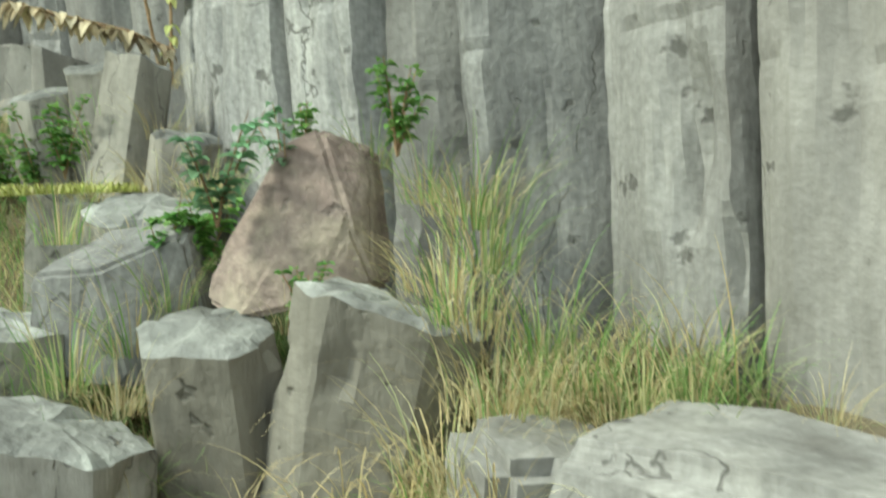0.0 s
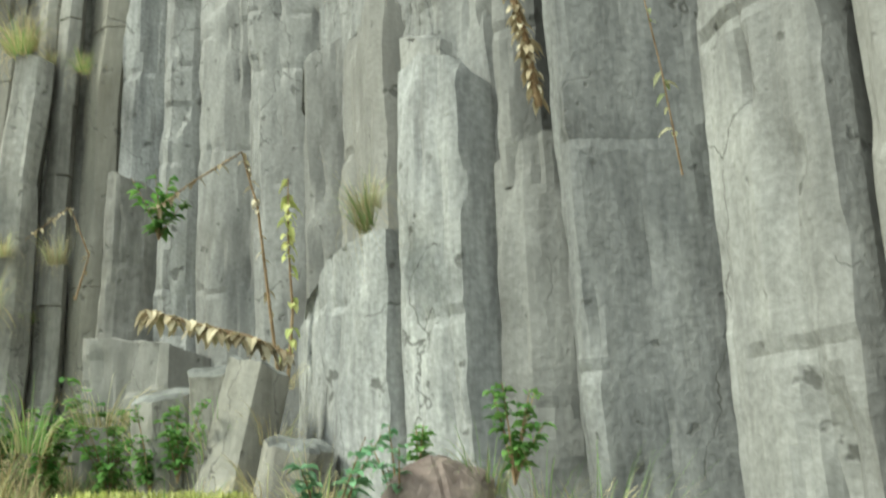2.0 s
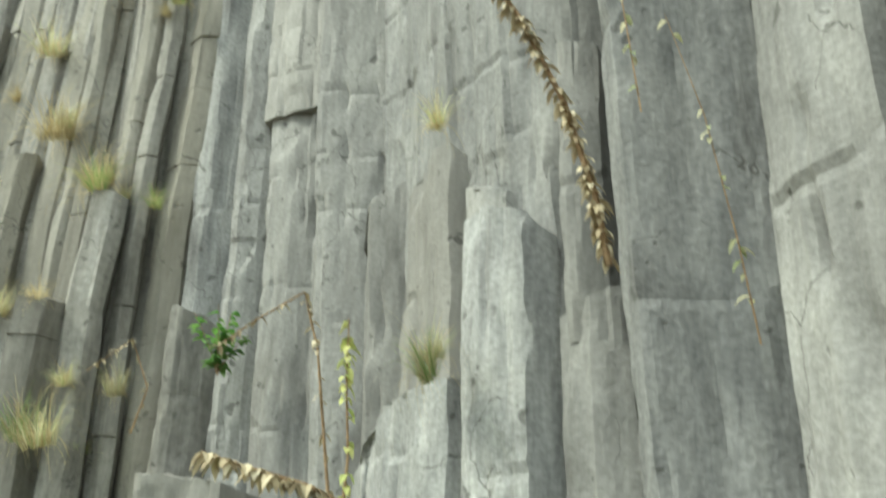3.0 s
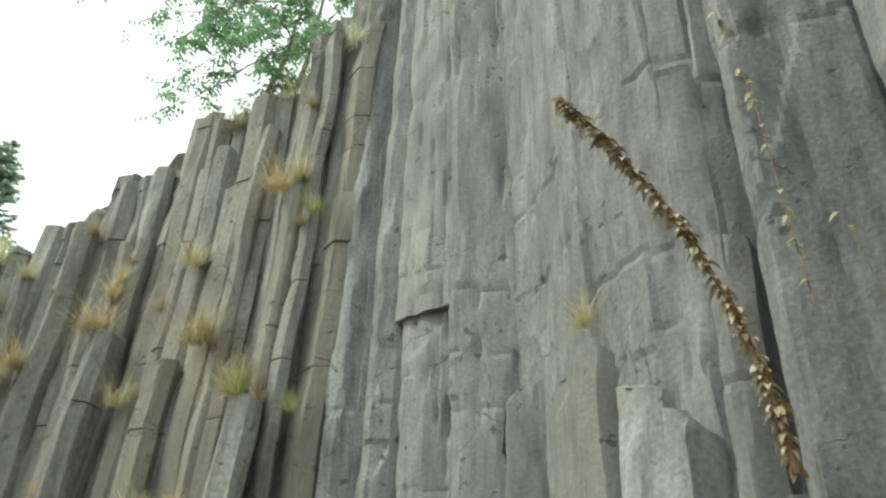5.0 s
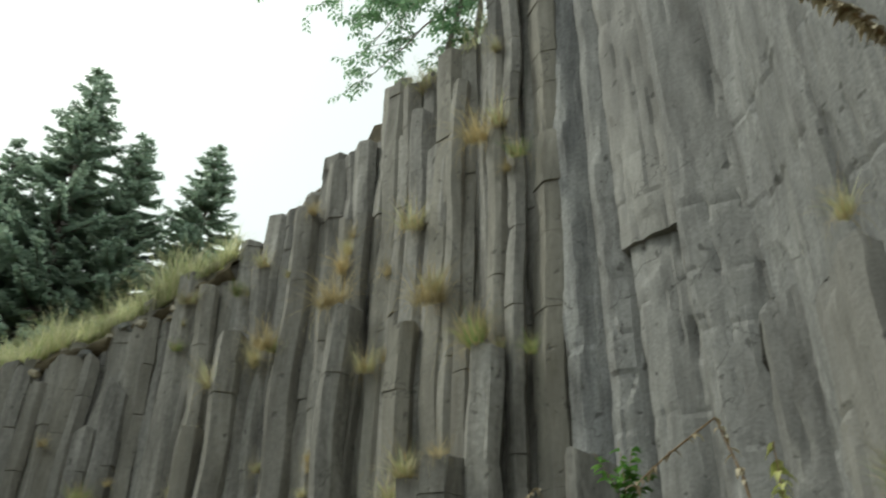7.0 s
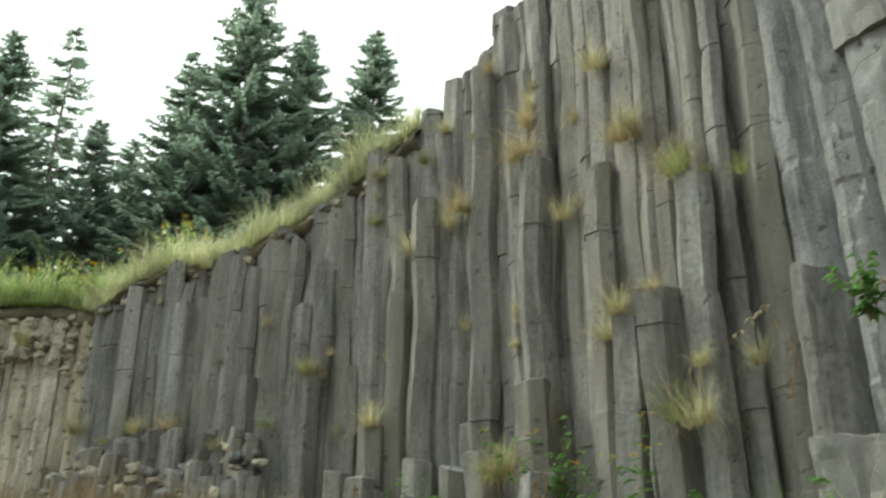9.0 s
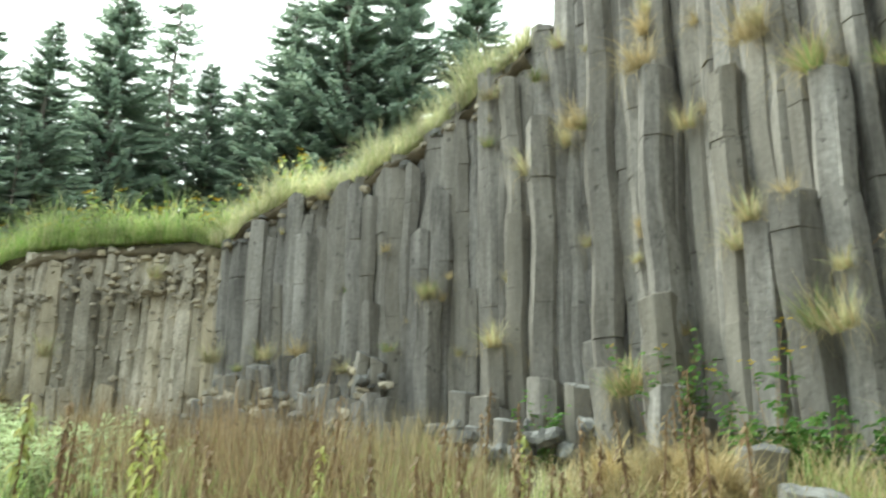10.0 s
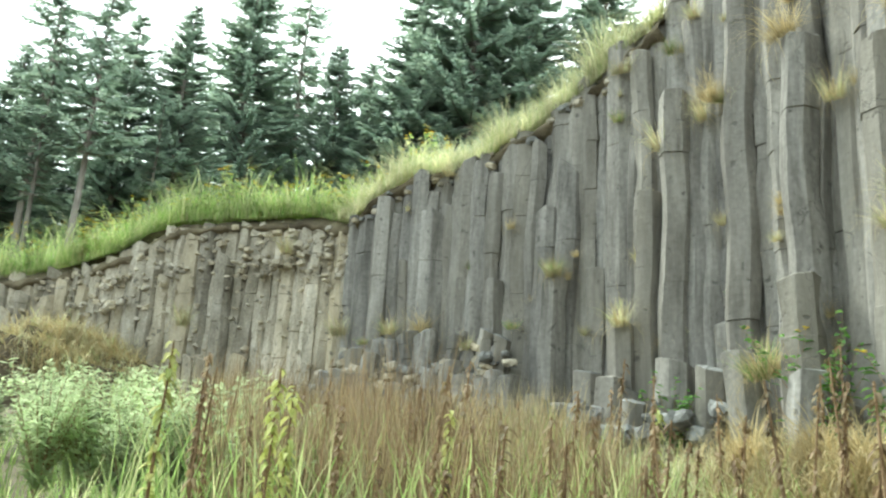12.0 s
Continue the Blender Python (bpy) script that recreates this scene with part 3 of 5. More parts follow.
# broken columns whose tops stand out
for u, w, top, out in [(8.7, 0.42, 6.78, 0.22), (9.27, 0.46, 7.5, 0.18), (7.93, 0.44, 6.0, 0.2), (8.1, 0.5, 4.75, 0.45), (8.36, 0.42, 4.62, 0.5), (10.2, 0.5, 7.6, 0.15),
                       (10.41, 0.4, 6.2, 0.2), (9.26, 0.55, 4.25, 0.3), (11.74, 0.36, 5.2, 0.15), (11.23, 0.42, 5.1, 0.2), (10.54, 0.42, 4.1, 0.42), (10.04, 0.55, 3.45, 0.55), (10.53, 0.5, 3.3, 0.7)]:
    column(run(u), w * 0.92, top, out - 0.12, slope=0.35)
# low stumps along the foot
s = run(9.0)
while s < run(12.9):
    w = rng.uniform(0.3, 0.46)
    for row in range(2):
        if rng.random() < 0.75:
            column(s + rng.uniform(0, 0.2), w, foot(s) + rng.uniform(0.3, 1.15) - 0.35 * row, 0.35 + 0.38 * row + rng.uniform(-0.08, 0.08), slope=0.3, name="column_stump", pale=True, lean=(rng.uniform(-0.1, 0.1), rng.uniform(-0.08, 0.08)))
    s += w * 1.05
# a heap of short broken columns where the grey face ends
for k in range(60):
    row = rng.random()
    s = run(rng.uniform(11.35, 12.95))
    column(s, rng.uniform(0.24, 0.4), foot(s) + 1.75 * (1 - row) + rng.uniform(-0.2, 0.3), 0.05 + 1.25 * row, slope=0.5, name="column_stump", pale=True, gaps=(0.25, 0.8),
           lean=(rng.uniform(-0.16, 0.16), rng.uniform(-0.12, 0.12)))
# the brown wall
s = run(13.02)
while s < run(16.2):
    w = rng.uniform(0.22, 0.36)
    hi = crest(s)
    column(s + w / 2, w * 1.28, hi - rng.uniform(-0.05, 0.35), -0.75 + rng.uniform(-0.08, 0.08), brown=True, slope=0.6, gaps=(0.3, 1.0))
    if rng.random() < 0.55:
        column(s + w / 2, w * 1.15, foot(s) + (hi - foot(s)) * rng.choice([0.3, 0.55, 0.7, 0.8, 0.85, 0.9]), -0.63 + rng.uniform(-0.1, 0.1), brown=True, slope=0.7, gaps=(0.3, 0.9))
    if rng.random() < 0.4:
        column(s + w / 2, w, foot(s) + rng.uniform(0.3, 0.9), -0.3 + rng.uniform(-0.1, 0.1), brown=True, slope=0.3, gaps=(0.3, 0.9), name="column_stump", pale=True)
    s += w

s = run(12.8)
while s < run(16.2):
    w = rng.uniform(0.3, 0.42)
    column(s, w * 1.15, crest(s) + rng.uniform(-0.12, 0.05), -1.02 if s > run(13.0) else -0.6, brown=s > run(13.0), slope=0.6, gaps=(0.3, 1.0))
    s += w

# ---- boulders, rubble ----


def boulder(name, size, centre, turn, material, seed, sharp=0.6, tilt=(0, 0)):
    """A broken block: a cube cut and worn by noise."""
    bm = bmesh.new()
    bmesh.ops.create_cube(bm, size=1)
    bmesh.ops.bevel(bm, geom=bm.edges[:], offset=0.16 * sharp, segments=2, affect='EDGES')
    bmesh.ops.subdivide_edges(bm, edges=bm.edges[:], cuts=2, use_grid_fill=True)
    for v in bm.verts:
        c = v.co.copy()
        k = 1 + 0.28 * noise.noise(c * 1.6 + Vector((seed, 0, 0))) + 0.06 * noise.noise(c * 6 + Vector((0, seed, 0)))
        v.co = Vector((c.x * size[0], c.y * size[1], c.z * size[2])) * k
    ob = part(name, bm, material)
    ob.matrix_world = pose(*centre, tilt[0], tilt[1], turn)
    return ob


def wedge(name, corners, centre, turn, material, seed):
    """A broken rock with flat faces: the hull of its corners, its edges worn and its faces roughened."""
    bm = bmesh.new()
    for c in corners:
        bm.verts.new(c)
    hull = bmesh.ops.convex_hull(bm, input=bm.verts[:])
    bmesh.ops.delete(bm, geom=[v for v in bm.verts if not v.link_faces], context='VERTS')
    bmesh.ops.dissolve_limit(bm, angle_limit=0.12, verts=bm.verts[:], edges=bm.edges[:])
    bmesh.ops.bevel(bm, geom=bm.edges[:], offset=0.02, segments=2, affect='EDGES')
    bmesh.ops.triangulate(bm, faces=bm.faces[:])
    for k in range(3):
        bmesh.ops.subdivide_edges(bm, edges=[e for e in bm.edges if e.calc_length() > 0.05], cuts=1)
        bmesh.ops.triangulate(bm, faces=bm.faces[:])
    for v in bm.verts:
        q = v.co * 3 + Vector((seed, 0, 0))
        v.co *= 1 + 0.05 * noise.noise(q) + 0.03 * noise.noise(q * 3) + 0.012 * noise.noise(q * 9)
    for f in bm.faces:
        f.smooth = True
    for e in bm.edges:
        if len(e.link_faces) == 2 and e.calc_face_angle(0) > 0.45:
            e.smooth = False
    ob = part(name, bm, material)
    ob.matrix_world = pose(*centre, 0, 0, turn)
    return ob


def stump_block(w, centre_xy, top, turn, seed, tilt=(0, 0), low=0.2):
    r = random.Random(seed)
    bm = bmesh.new()
    prism(bm, w, w * 0.95, low - top, 0.0, r, 0.3, (0, 0), 0.2, 0.07, 1.3, 4)
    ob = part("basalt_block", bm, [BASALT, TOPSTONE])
    ob.matrix_world = pose(centre_xy[0], centre_xy[1], top, tilt[0], tilt[1], turn)
    return tagged(ob, "broken grey basalt column stump with pale-spotted top", "rock", "stumps below the face")


stump_block(0.5, (-1.2, 3.2), 1.12, 12, 3, (8, -4))
stump_block(0.66, (-0.55, 3.16), 1.2, 50, 5, (12, 6))
stump_block(0.62, (-1.62, 2.65), 0.88, 30, 8, (6, 8))
stump_block(0.6, (-1.95, 4.25), 1.55, 20, 12, (4, -8))
stump_block(0.5, (-2.2, 3.4), 1.12, 0, 13, (0, 5))
stump_block(0.5, (-2.55, 4.75), 1.62, 40, 14, (3, 3))
stump_block(0.46, (-2.75, 5.55), 2.45, 10, 15)
stump_block(0.42, (-2.35, 5.2), 2.4, 60, 16, (0, 12))
stump_block(0.44, (-3.15, 5.5), 2.3, 25, 17, (3, -5))
stump_block(0.4, (-1.95, 4.9), 1.95, 15, 18, (0, 6))
tagged(wedge("boulder", [(-0.34, -0.12, -0.3), (-0.2, -0.2, -0.36), (0.12, -0.24, -0.3), (0.34, -0.1, -0.24), (0.36, 0.3, -0.3), (-0.24, 0.3, -0.34), (-0.3, -0.1, -0.16), (-0.03, -0.05, 0.3), (0.12, 0.0, 0.38), (0.3, 0.1, 0.26), (0.3, 0.34, 0.3), (0.02, 0.34, 0.3),
                         (0.0, -0.22, -0.08), (0.26, -0.14, 0.0)], (-0.98, 3.5, 1.5), 0, REDSTONE, 4.2), "reddish brown boulder leaning on the rock face", "rock")
tagged(wedge("boulder", [(-0.36, -0.1, -0.34), (0.06, -0.24, -0.36), (0.34, -0.05, -0.34), (0.36, 0.26, -0.3), (-0.3, 0.28, -0.3), (-0.38, -0.06, 0.08), (-0.06, -0.16, 0.1), (0.26, 0.0, 0.24), (0.3, 0.22, 0.28), (-0.12, 0.26, 0.26)], (-1.72, 3.55, 1.24), 8, NEARROCK, 7.7),
       "angular grey boulder among weeds below the rock face", "rock")
tagged(boulder("boulder", (1.3, 0.62, 0.5), (0.62, 2.2, 0.7), -38, NEARROCK, 9.1, 0.8, (0, 0)), "flat pale grey boulder below the rock face", "rock")
tagged(boulder("boulder", (0.5, 0.4, 0.36), (0.02, 2.55, 0.72), 20, NEARROCK, 6.1, 0.8, (6, 3)), "small pale grey stone among dry grass", "rock")
stump_block(0.34, (-5.2, 4.95), 2.02, 10, 21, (4, 14), 0.8)
stump_block(0.4, (-4.25, 4.1), 1.7, 30, 22, (5, 4), 0.6)

rock_bits = []
for k in range(6):
    bm = bmesh.new()
    bmesh.ops.create_icosphere(bm, subdivisions=2, radius=0.5)
    for v in bm.verts:
        c = v.co.normalized()
        q = Vector((round(c.x * 1.4) / 1.4, round(c.y * 1.4) / 1.4, round(c.z * 1.4) / 1.4))
        v.co = c.lerp(q, 0.55) * 0.5 * (1 + 0.35 * noise.noise(c * 2 + Vector((k * 7, 0, 0))))
        v.co.z *= 0.6
    me = bpy.data.meshes.new("stone")
    bm.to_mesh(me)
    bm.free()
    me.materials.append(TOPSTONE if k < 2 else BASALT_BROWN)
    rock_bits.append(me)


def stone(x, y, z, size, wall=None):
    ob = new("stone", rng.choice(rock_bits[2:] if wall else rock_bits))
    ob.matrix_world = pose(x, y, z, rng.uniform(-20, 20), rng.uniform(-20, 20), rng.uniform(0, 360)) @ Matrix.Diagonal((size, size * rng.uniform(0.7, 1.1), size * rng.uniform(0.7, 1.2), 1))
    if wall:
        ob.parent = wall
        return ob
    return tagged(ob, "broken angular stone fallen from the columns", "stone", "rubble")


for k in range(110):
    s = run(rng.uniform(10.3, 12.95))
    p, d, nrm = along(s)
    q = p + nrm * rng.uniform(0.7, 2.0)
    stone(q.x, q.y, ground_z(q.x, q.y) + 0.06, rng.uniform(0.15, 0.5))
for k in range(330):
    s = run(rng.uniform(13.02, 15.2))
    p, d, nrm = along(s)
    h = rng.random()
    q = p + nrm * (-0.72 + 0.3 * (1 - h) + rng.uniform(-0.15, 0.15))
    stone(q.x, q.y, crest(s) - 1.3 * (1 - h) - 0.02, rng.uniform(0.08, 0.24), face_brown)
for k in range(200):
    s = run(rng.uniform(13.05, 15.2))
    p, d, nrm = along(s)
    q = p + nrm * rng.uniform(-0.54, -0.44)
    stone(q.x, q.y, foot(s) + (crest(s) - foot(s)) * rng.uniform(0.25, 0.95), rng.uniform(0.07, 0.16), face_brown)
for k in range(130):
    row = rng.random()
    s = run(rng.uniform(11.5, 13.0))
    p, d, nrm = along(s)
    q = p + nrm * (0.1 + 1.3 * row)
    stone(q.x, q.y, foot(s) + 1.65 * (1 - row) + rng.uniform(-0.3, 0.12), rng.uniform(0.12, 0.32))
for k in range(70):
    s = run(rng.uniform(10.6, 13.0))
    p, d, nrm = along(s)
    q = p + nrm * rng.uniform(-0.45, -0.1)
    stone(q.x, q.y, crest(s) + rng.uniform(-0.3, 0.05), rng.uniform(0.1, 0.26))

# flat pale slabs lying along the foot
for k in range(90):
    s = run(rng.uniform(9.6, 13.0))
    p, d, nrm = along(s)
    o = rng.uniform(0.35, 1.5)
    q = p + nrm * o
    ob = stone(q.x, q.y, foot(s) + 0.75 * (1.5 - o) / 1.2 * rng.random() + 0.05, rng.uniform(0.2, 0.5))
    ob.data = rock_bits[k % 2]

# ---- grass and herbs ----


def blades(points, length, width, bend, seed, spread=0.6, segments=4, clump=0.0):
    """Vertices and faces of tapering, bending blades, one at each point."""
    r = np.random.RandomState(seed)
    pts = np.asarray(points, float).reshape(-1, 3)
    n = len(pts)
    az = r.uniform(0, 2 * np.pi, n)
    L = length * r.uniform(0.3, 1.3, n)
    if clump:
        L = L * np.array([max(0.25, 0.95 + clump * noise.noise(Vector((p[0] * 1.3, p[1] * 1.3, 0)))) for p in pts])
    W = width * r.uniform(0.6, 1.3, n)
    out0 = spread * r.uniform(0.0, 1.0, n)
    B = bend * r.uniform(0.3, 1.3, n)
    face_az = az + np.pi / 2 + r.uniform(-0.6, 0.6, n)
    vs = []
    pos = pts.copy()
    ang = out0.copy()
    for k in range(segments + 1):
        f = k / segments
        half = (W * (1 - f ** 1.5) / 2 + 0.0004)[:, None]
        side = np.stack([np.cos(face_az), np.sin(face_az), 0 * az], 1)
        vs += [pos - side * half, pos + side * half]
        step = (L / segments)[:, None]
        pos = pos + step * np.stack([np.cos(az) * np.sin(ang), np.sin(az) * np.sin(ang), np.cos(ang)], 1)
        ang = ang + B / segments
    verts = np.stack(vs, 1).reshape(-1, 3)
    m = 2 * (segments + 1)
    quad = np.array([[2 * k, 2 * k + 1, 2 * k + 3, 2 * k + 2] for k in range(segments)])
    faces = (np.arange(n)[:, None, None] * m + quad[None]).reshape(-1, 4)
    return verts, faces


def stuff(name, verts, faces, material, label, category):
    return tagged(link_mesh(name, verts.tolist(), faces.tolist(), material), label, category, kind="stuff")


def tuft_mesh(seed, count, length, width, bend, material, radius=0.12, dry=None):
    r = np.random.RandomState(seed)
    a, q = r.uniform(0, 6.28, count), radius * np.sqrt(r.uniform(0, 1, count))
    v, f = blades(np.stack([np.cos(a) * q, np.sin(a) * q, 0 * a], 1), length, width, bend, seed, 0.7)
    me = bpy.data.meshes.new("grass_tuft")
    me.from_pydata(v.tolist(), [], f.tolist())
    me.materials.append(material)
    if dry:
        me.materials.append(dry)
        idx = np.repeat((r.uniform(0, 1, count) < 0.32).astype(int), 4)
        me.polygons.foreach_set("material_index", idx)
    return me


def ledge_tuft(seed, upright, hanging, green, dry, size=1.0):
    """A tuft on a ledge: short blades standing up over a beard of old straw that hangs down."""
    r = np.random.RandomState(seed)

    def roots(n, wide):
        a, q = r.uniform(0, 6.28, n), wide * np.sqrt(r.uniform(0, 1, n))
        return np.stack([np.cos(a) * q * 1.3, np.sin(a) * q * 0.7, 0.03 * r.uniform(-1, 1, n)], 1)
    v, f = blades(roots(upright, 0.13), 0.34 * size, 0.006, 1.1, seed, 0.75)
    v2, f2 = blades(roots(hanging, 0.12), 0.5 * size, 0.005, 2.3, seed + 50, 1.5, 5)
    me = bpy.data.meshes.new("grass_tuft")
    me.from_pydata(v.tolist() + v2.tolist(), [], f.tolist() + (f2 + len(v)).tolist())
    me.materials.append(green)
    me.materials.append(dry)
    idx = np.concatenate([np.repeat((r.uniform(0, 1, upright) < 0.25).astype(int), 4), np.ones(len(f2), int)])
    me.polygons.foreach_set("material_index", idx)
    return me


TUFTS = {"green": [ledge_tuft(k, 190, 70, GRASS, STRAW, 1.05) for k in (1, 2, 3)],
         "pale": [ledge_tuft(k, 130, 110, GRASS_PALE, STRAW) for k in (4, 5, 6)],
         "straw": [ledge_tuft(k, 110, 150, STRAW, STRAW, 1.1) for k in (7, 8)]}
TUFTS["wisp"] = [tuft_mesh(k, 75, 0.55, 0.007, 1.5, GRASS, 0.16, STRAW) for k in (11, 12, 13)]
TUFTS["dry_wisp"] = [tuft_mesh(k, 90, 0.46, 0.006, 2.2, STRAW, 0.2, GRASS_PALE) for k in (14, 15, 16)]
TUFT_WORDS = {"wisp": "thin long green grass blades between stones", "dry_wisp": "thin dry bent grass between stones",
              "green": "green grass tuft mixed with dry blades", "pale": "yellowing grass tuft on a rock ledge", "straw": "dry straw-coloured grass tuft"}


def tuft(kind, x, y, z, size=1.0, tilt=(0, 0)):
    ob = new("grass_tuft", rng.choice(TUFTS[kind]))
    ob.matrix_world = pose(x, y, z, tilt[0], tilt[1], rng.uniform(0, 360)) @ Matrix.Diagonal((size, size, size * rng.uniform(0.9, 1.1), 1))
    return tagged(ob, TUFT_WORDS[kind], "grass", "grass tufts")


def face_tuft(kind, u, z, out=0.1, size=1.0):
    size *= 0.78
    p, d, nrm = along(run(u))
    q = p + nrm * out
    ob = tuft(kind, q.x, q.y, z - 0.05, size * 0.8, (0, 0))
    lie = Vector((nrm.x * 0.3 + rng.uniform(-0.15, 0.15), nrm.y * 0.3, 1.0)).to_track_quat('Z', 'Y').to_matrix().to_4x4()
    ob.matrix_world = Matrix.Translation((q.x, q.y, z)) @ lie @ pose(0, 0, 0, 0, 0, rng.uniform(0, 360)) @ Matrix.Diagonal((size * rng.uniform(0.6, 1.1), size * rng.uniform(0.6, 1.1), size * rng.uniform(0.75, 1.15), 1))
    return ob


for u, z, out, size in [(8.66, 8.3, 0.1, 1.6), (7.9, 9.2, -0.05, 1.7), (9.3, 8.5, 0.0, 1.2), (8.41, 7.1, 0.1, 1.4), (8.71, 10.9, -0.1, 1.6), (9.96, 7.1, 0.1, 1.4), (8.57, 4.5, 0.3, 1.5), (7.84, 3.85, 0.35, 1.2),
                        (7.47, 3.7, 0.35, 1.2), (4.46, 3.15, 0.1, 0.8), (4.6, 4.68, 0.0, 0.7), (11.19, 5.1, 0.25, 1.3), (13.03, 4.4, -0.1, 1.6), (12.56, 4.35, 0.15, 1.5), (10.25, 6.8, 0.15, 1.9), (9.03, 6.4, 0.15, 1.7),
                        (10.49, 4.1, 0.5, 1.7), (8.34, 4.65, 0.5, 1.5), (10.7, 8.5, 0.0, 1.4), (12.2, 7.4, -0.1, 1.6)]:
    face_tuft("pale", u, z, out, size)
for u, z, out, size in [(13.6, 6.2, -0.4, 1.5), (7.7, 3.2, 0.7, 1.5), (10.05, 8.9, 0.0, 1.2), (11.9, 4.0, 0.3, 1.4), (14.2, 4.6, 0.0, 1.6)]:
    face_tuft("pale", u, z, out, size)
for u, z, out, size in [(8.0, 6.15, 0.15, 1.5), (8.05, 9.1, 0.0, 1.7), (9.31, 8.2, 0.05, 1.6), (8.41, 6.95, 0.15, 1.7), (12.29, 4.35, 0.15, 1.5), (9.87, 7.3, 0.1, 1.7), (9.28, 7.55, 0.25, 1.8), (9.36, 3.1, 0.5, 1.7),
                        (8.1, 4.72, 0.45, 1.2)]:
    face_tuft("straw", u, z, out, size)
for u, z, out, size in [(7.93, 6.02, 0.25, 1.5), (7.7, 8.5, 0.0, 1.0), (7.55, 5.75, 0.1, 0.9), (4.46, 3.05, 0.1, 0.9), (11.19, 5.15, 0.25, 1.5), (9.38, 3.1, 0.5, 1.7), (7.9, 3.3, 0.6, 1.6)]:
    face_tuft("green", u, z, out, size)
# small tufts in the joints of the far columns
for k in range(46):
    s = rng.uniform(19.0, 31.0)
    u = next(j for j in range(3, 15) if run(j + 1) > s)
    lo, hi = foot(s), crest(s)
    face_tuft(rng.choice(["pale", "straw", "pale", "green"]), u + (s - run(u)) / (run(u + 1) - run(u)), lo + (hi - lo) * rng.uniform(0.12, 0.93), rng.uniform(-0.1, 0.12), rng.uniform(0.45, 0.95))
# thin grass among the near stumps
for x, y, z, size in [(-0.3, 3.0, 1.2, 1.1), (-0.2, 3.25, 1.35, 1.2), (-0.1, 2.75, 0.9, 1.0), (0.12, 2.95, 0.95, 1.1), (0.0, 3.1, 1.05, 1.1), (0.3, 2.8, 0.92, 1.0), (0.45, 2.75, 0.95, 0.9), (-0.25, 3.4, 1.5, 1.1), (-1.6, 3.35, 1.05, 1.1),
                      (-1.75, 3.1, 0.95, 1.1), (-1.5, 3.5, 1.2, 1.0), (-1.55, 4.2, 1.6, 1.0), (-2.3, 4.1, 1.45, 1.0), (-2.6, 5.2, 1.9, 1.1), (-3.2, 5.6, 1.8, 1.4), (-4.5, 6.0, 2.0, 1.5), (-0.7, 3.75, 1.75, 0.8), (-0.45, 3.6, 1.6, 0.9), (-2.0, 3.75, 1.1, 1.0)]:
    tuft("wisp", x, y, z - 0.04, size * 0.72)
for x, y, z, size in [(-0.35, 3.15, 1.28, 1.1), (-0.18, 2.75, 0.95, 1.1), (-0.3, 2.6, 0.8, 1.1), (0.0, 2.8, 0.95, 1.0), (0.2, 2.7, 0.9, 0.9), (0.78, 2.55, 0.96, 0.6), (-0.15, 2.45, 0.75, 1.1), (-0.3, 3.5, 1.55, 1.1), (-1.5, 3.0, 0.9, 0.9),
                      (-1.75, 3.75, 1.4, 0.8), (-1.7, 4.45, 1.65, 1.0), (-2.1, 4.8, 1.7, 1.1), (-2.4, 4.6, 1.65, 0.9), (-2.2, 5.1, 2.0, 1.0), (-2.5, 5.8, 2.4, 1.0), (-2.9, 5.9, 2.1, 1.2), (-3.5, 6.0, 2.0, 1.3), (-1.0, 3.4, 1.12, 0.7), (-4.1, 6.3, 2.2, 1.4), (-0.22, 3.05, 1.15, 1.1)]:
    tuft("dry_wisp", x, y, z - 0.04, size * 0.72)


def scatter(count, seed, test, spot):
    """Random places for plants; spot(r) gives a place, test keeps it."""
    r = random.Random(seed)
    out = []
    while len(out) < count:
        p = spot(r)
        if test(p):
            out.append(p)
    return out


def slope_spot(lo, hi, qlo, qhi):
    def spot(r):
        p, d, nrm = along(run(r.uniform(lo, hi)))
        q = r.uniform(qlo, qhi)
        return (p.x * q, p.y * q, ground_z(p.x * q, p.y * q) - 0.02)
    return spot


def clear(p):
    if -1.95 < p[0] < -0.3 and p[1] < 3.15:
        return False
    return math.hypot(p[0] + 0.6, p[1]) > 2.0 and math.hypot(p[0] + 1.3, p[1]) > 2.2


# slope below the face
v, f = blades(scatter(9000, 21, clear, slope_spot(2.2, 9.0, 0.55, 1.0)), 0.3, 0.007, 1.5, 31)
stuff("grass", v, f, GRASS, "long green grass on the slope below the columns", "grass")
v, f = blades(scatter(8000, 22, clear, slope_spot(3.0, 9.5, 0.6, 1.0)), 0.3, 0.006, 2.0, 32)
stuff("dry_grass", v, f, STRAW, "dry straw lying on the slope below the columns", "grass")
v, f = blades(scatter(12000, 23, clear, slope_spot(8.0, 14.8, 0.3, 0.93)), 0.34, 0.009, 1.2, 33, 0.4)
stuff("grass", v, f, GRASS_PALE, "yellow-green grass before the far columns", "grass")
v, f = blades(scatter(7000, 41, clear, slope_spot(13.2, 16.6, 0.2, 0.7)), 0.42, 0.011, 1.3, 42, 0.5, clump=0.8)
stuff("grass", v, f, MEADOW, "green grass under the mugwort bushes", "grass")
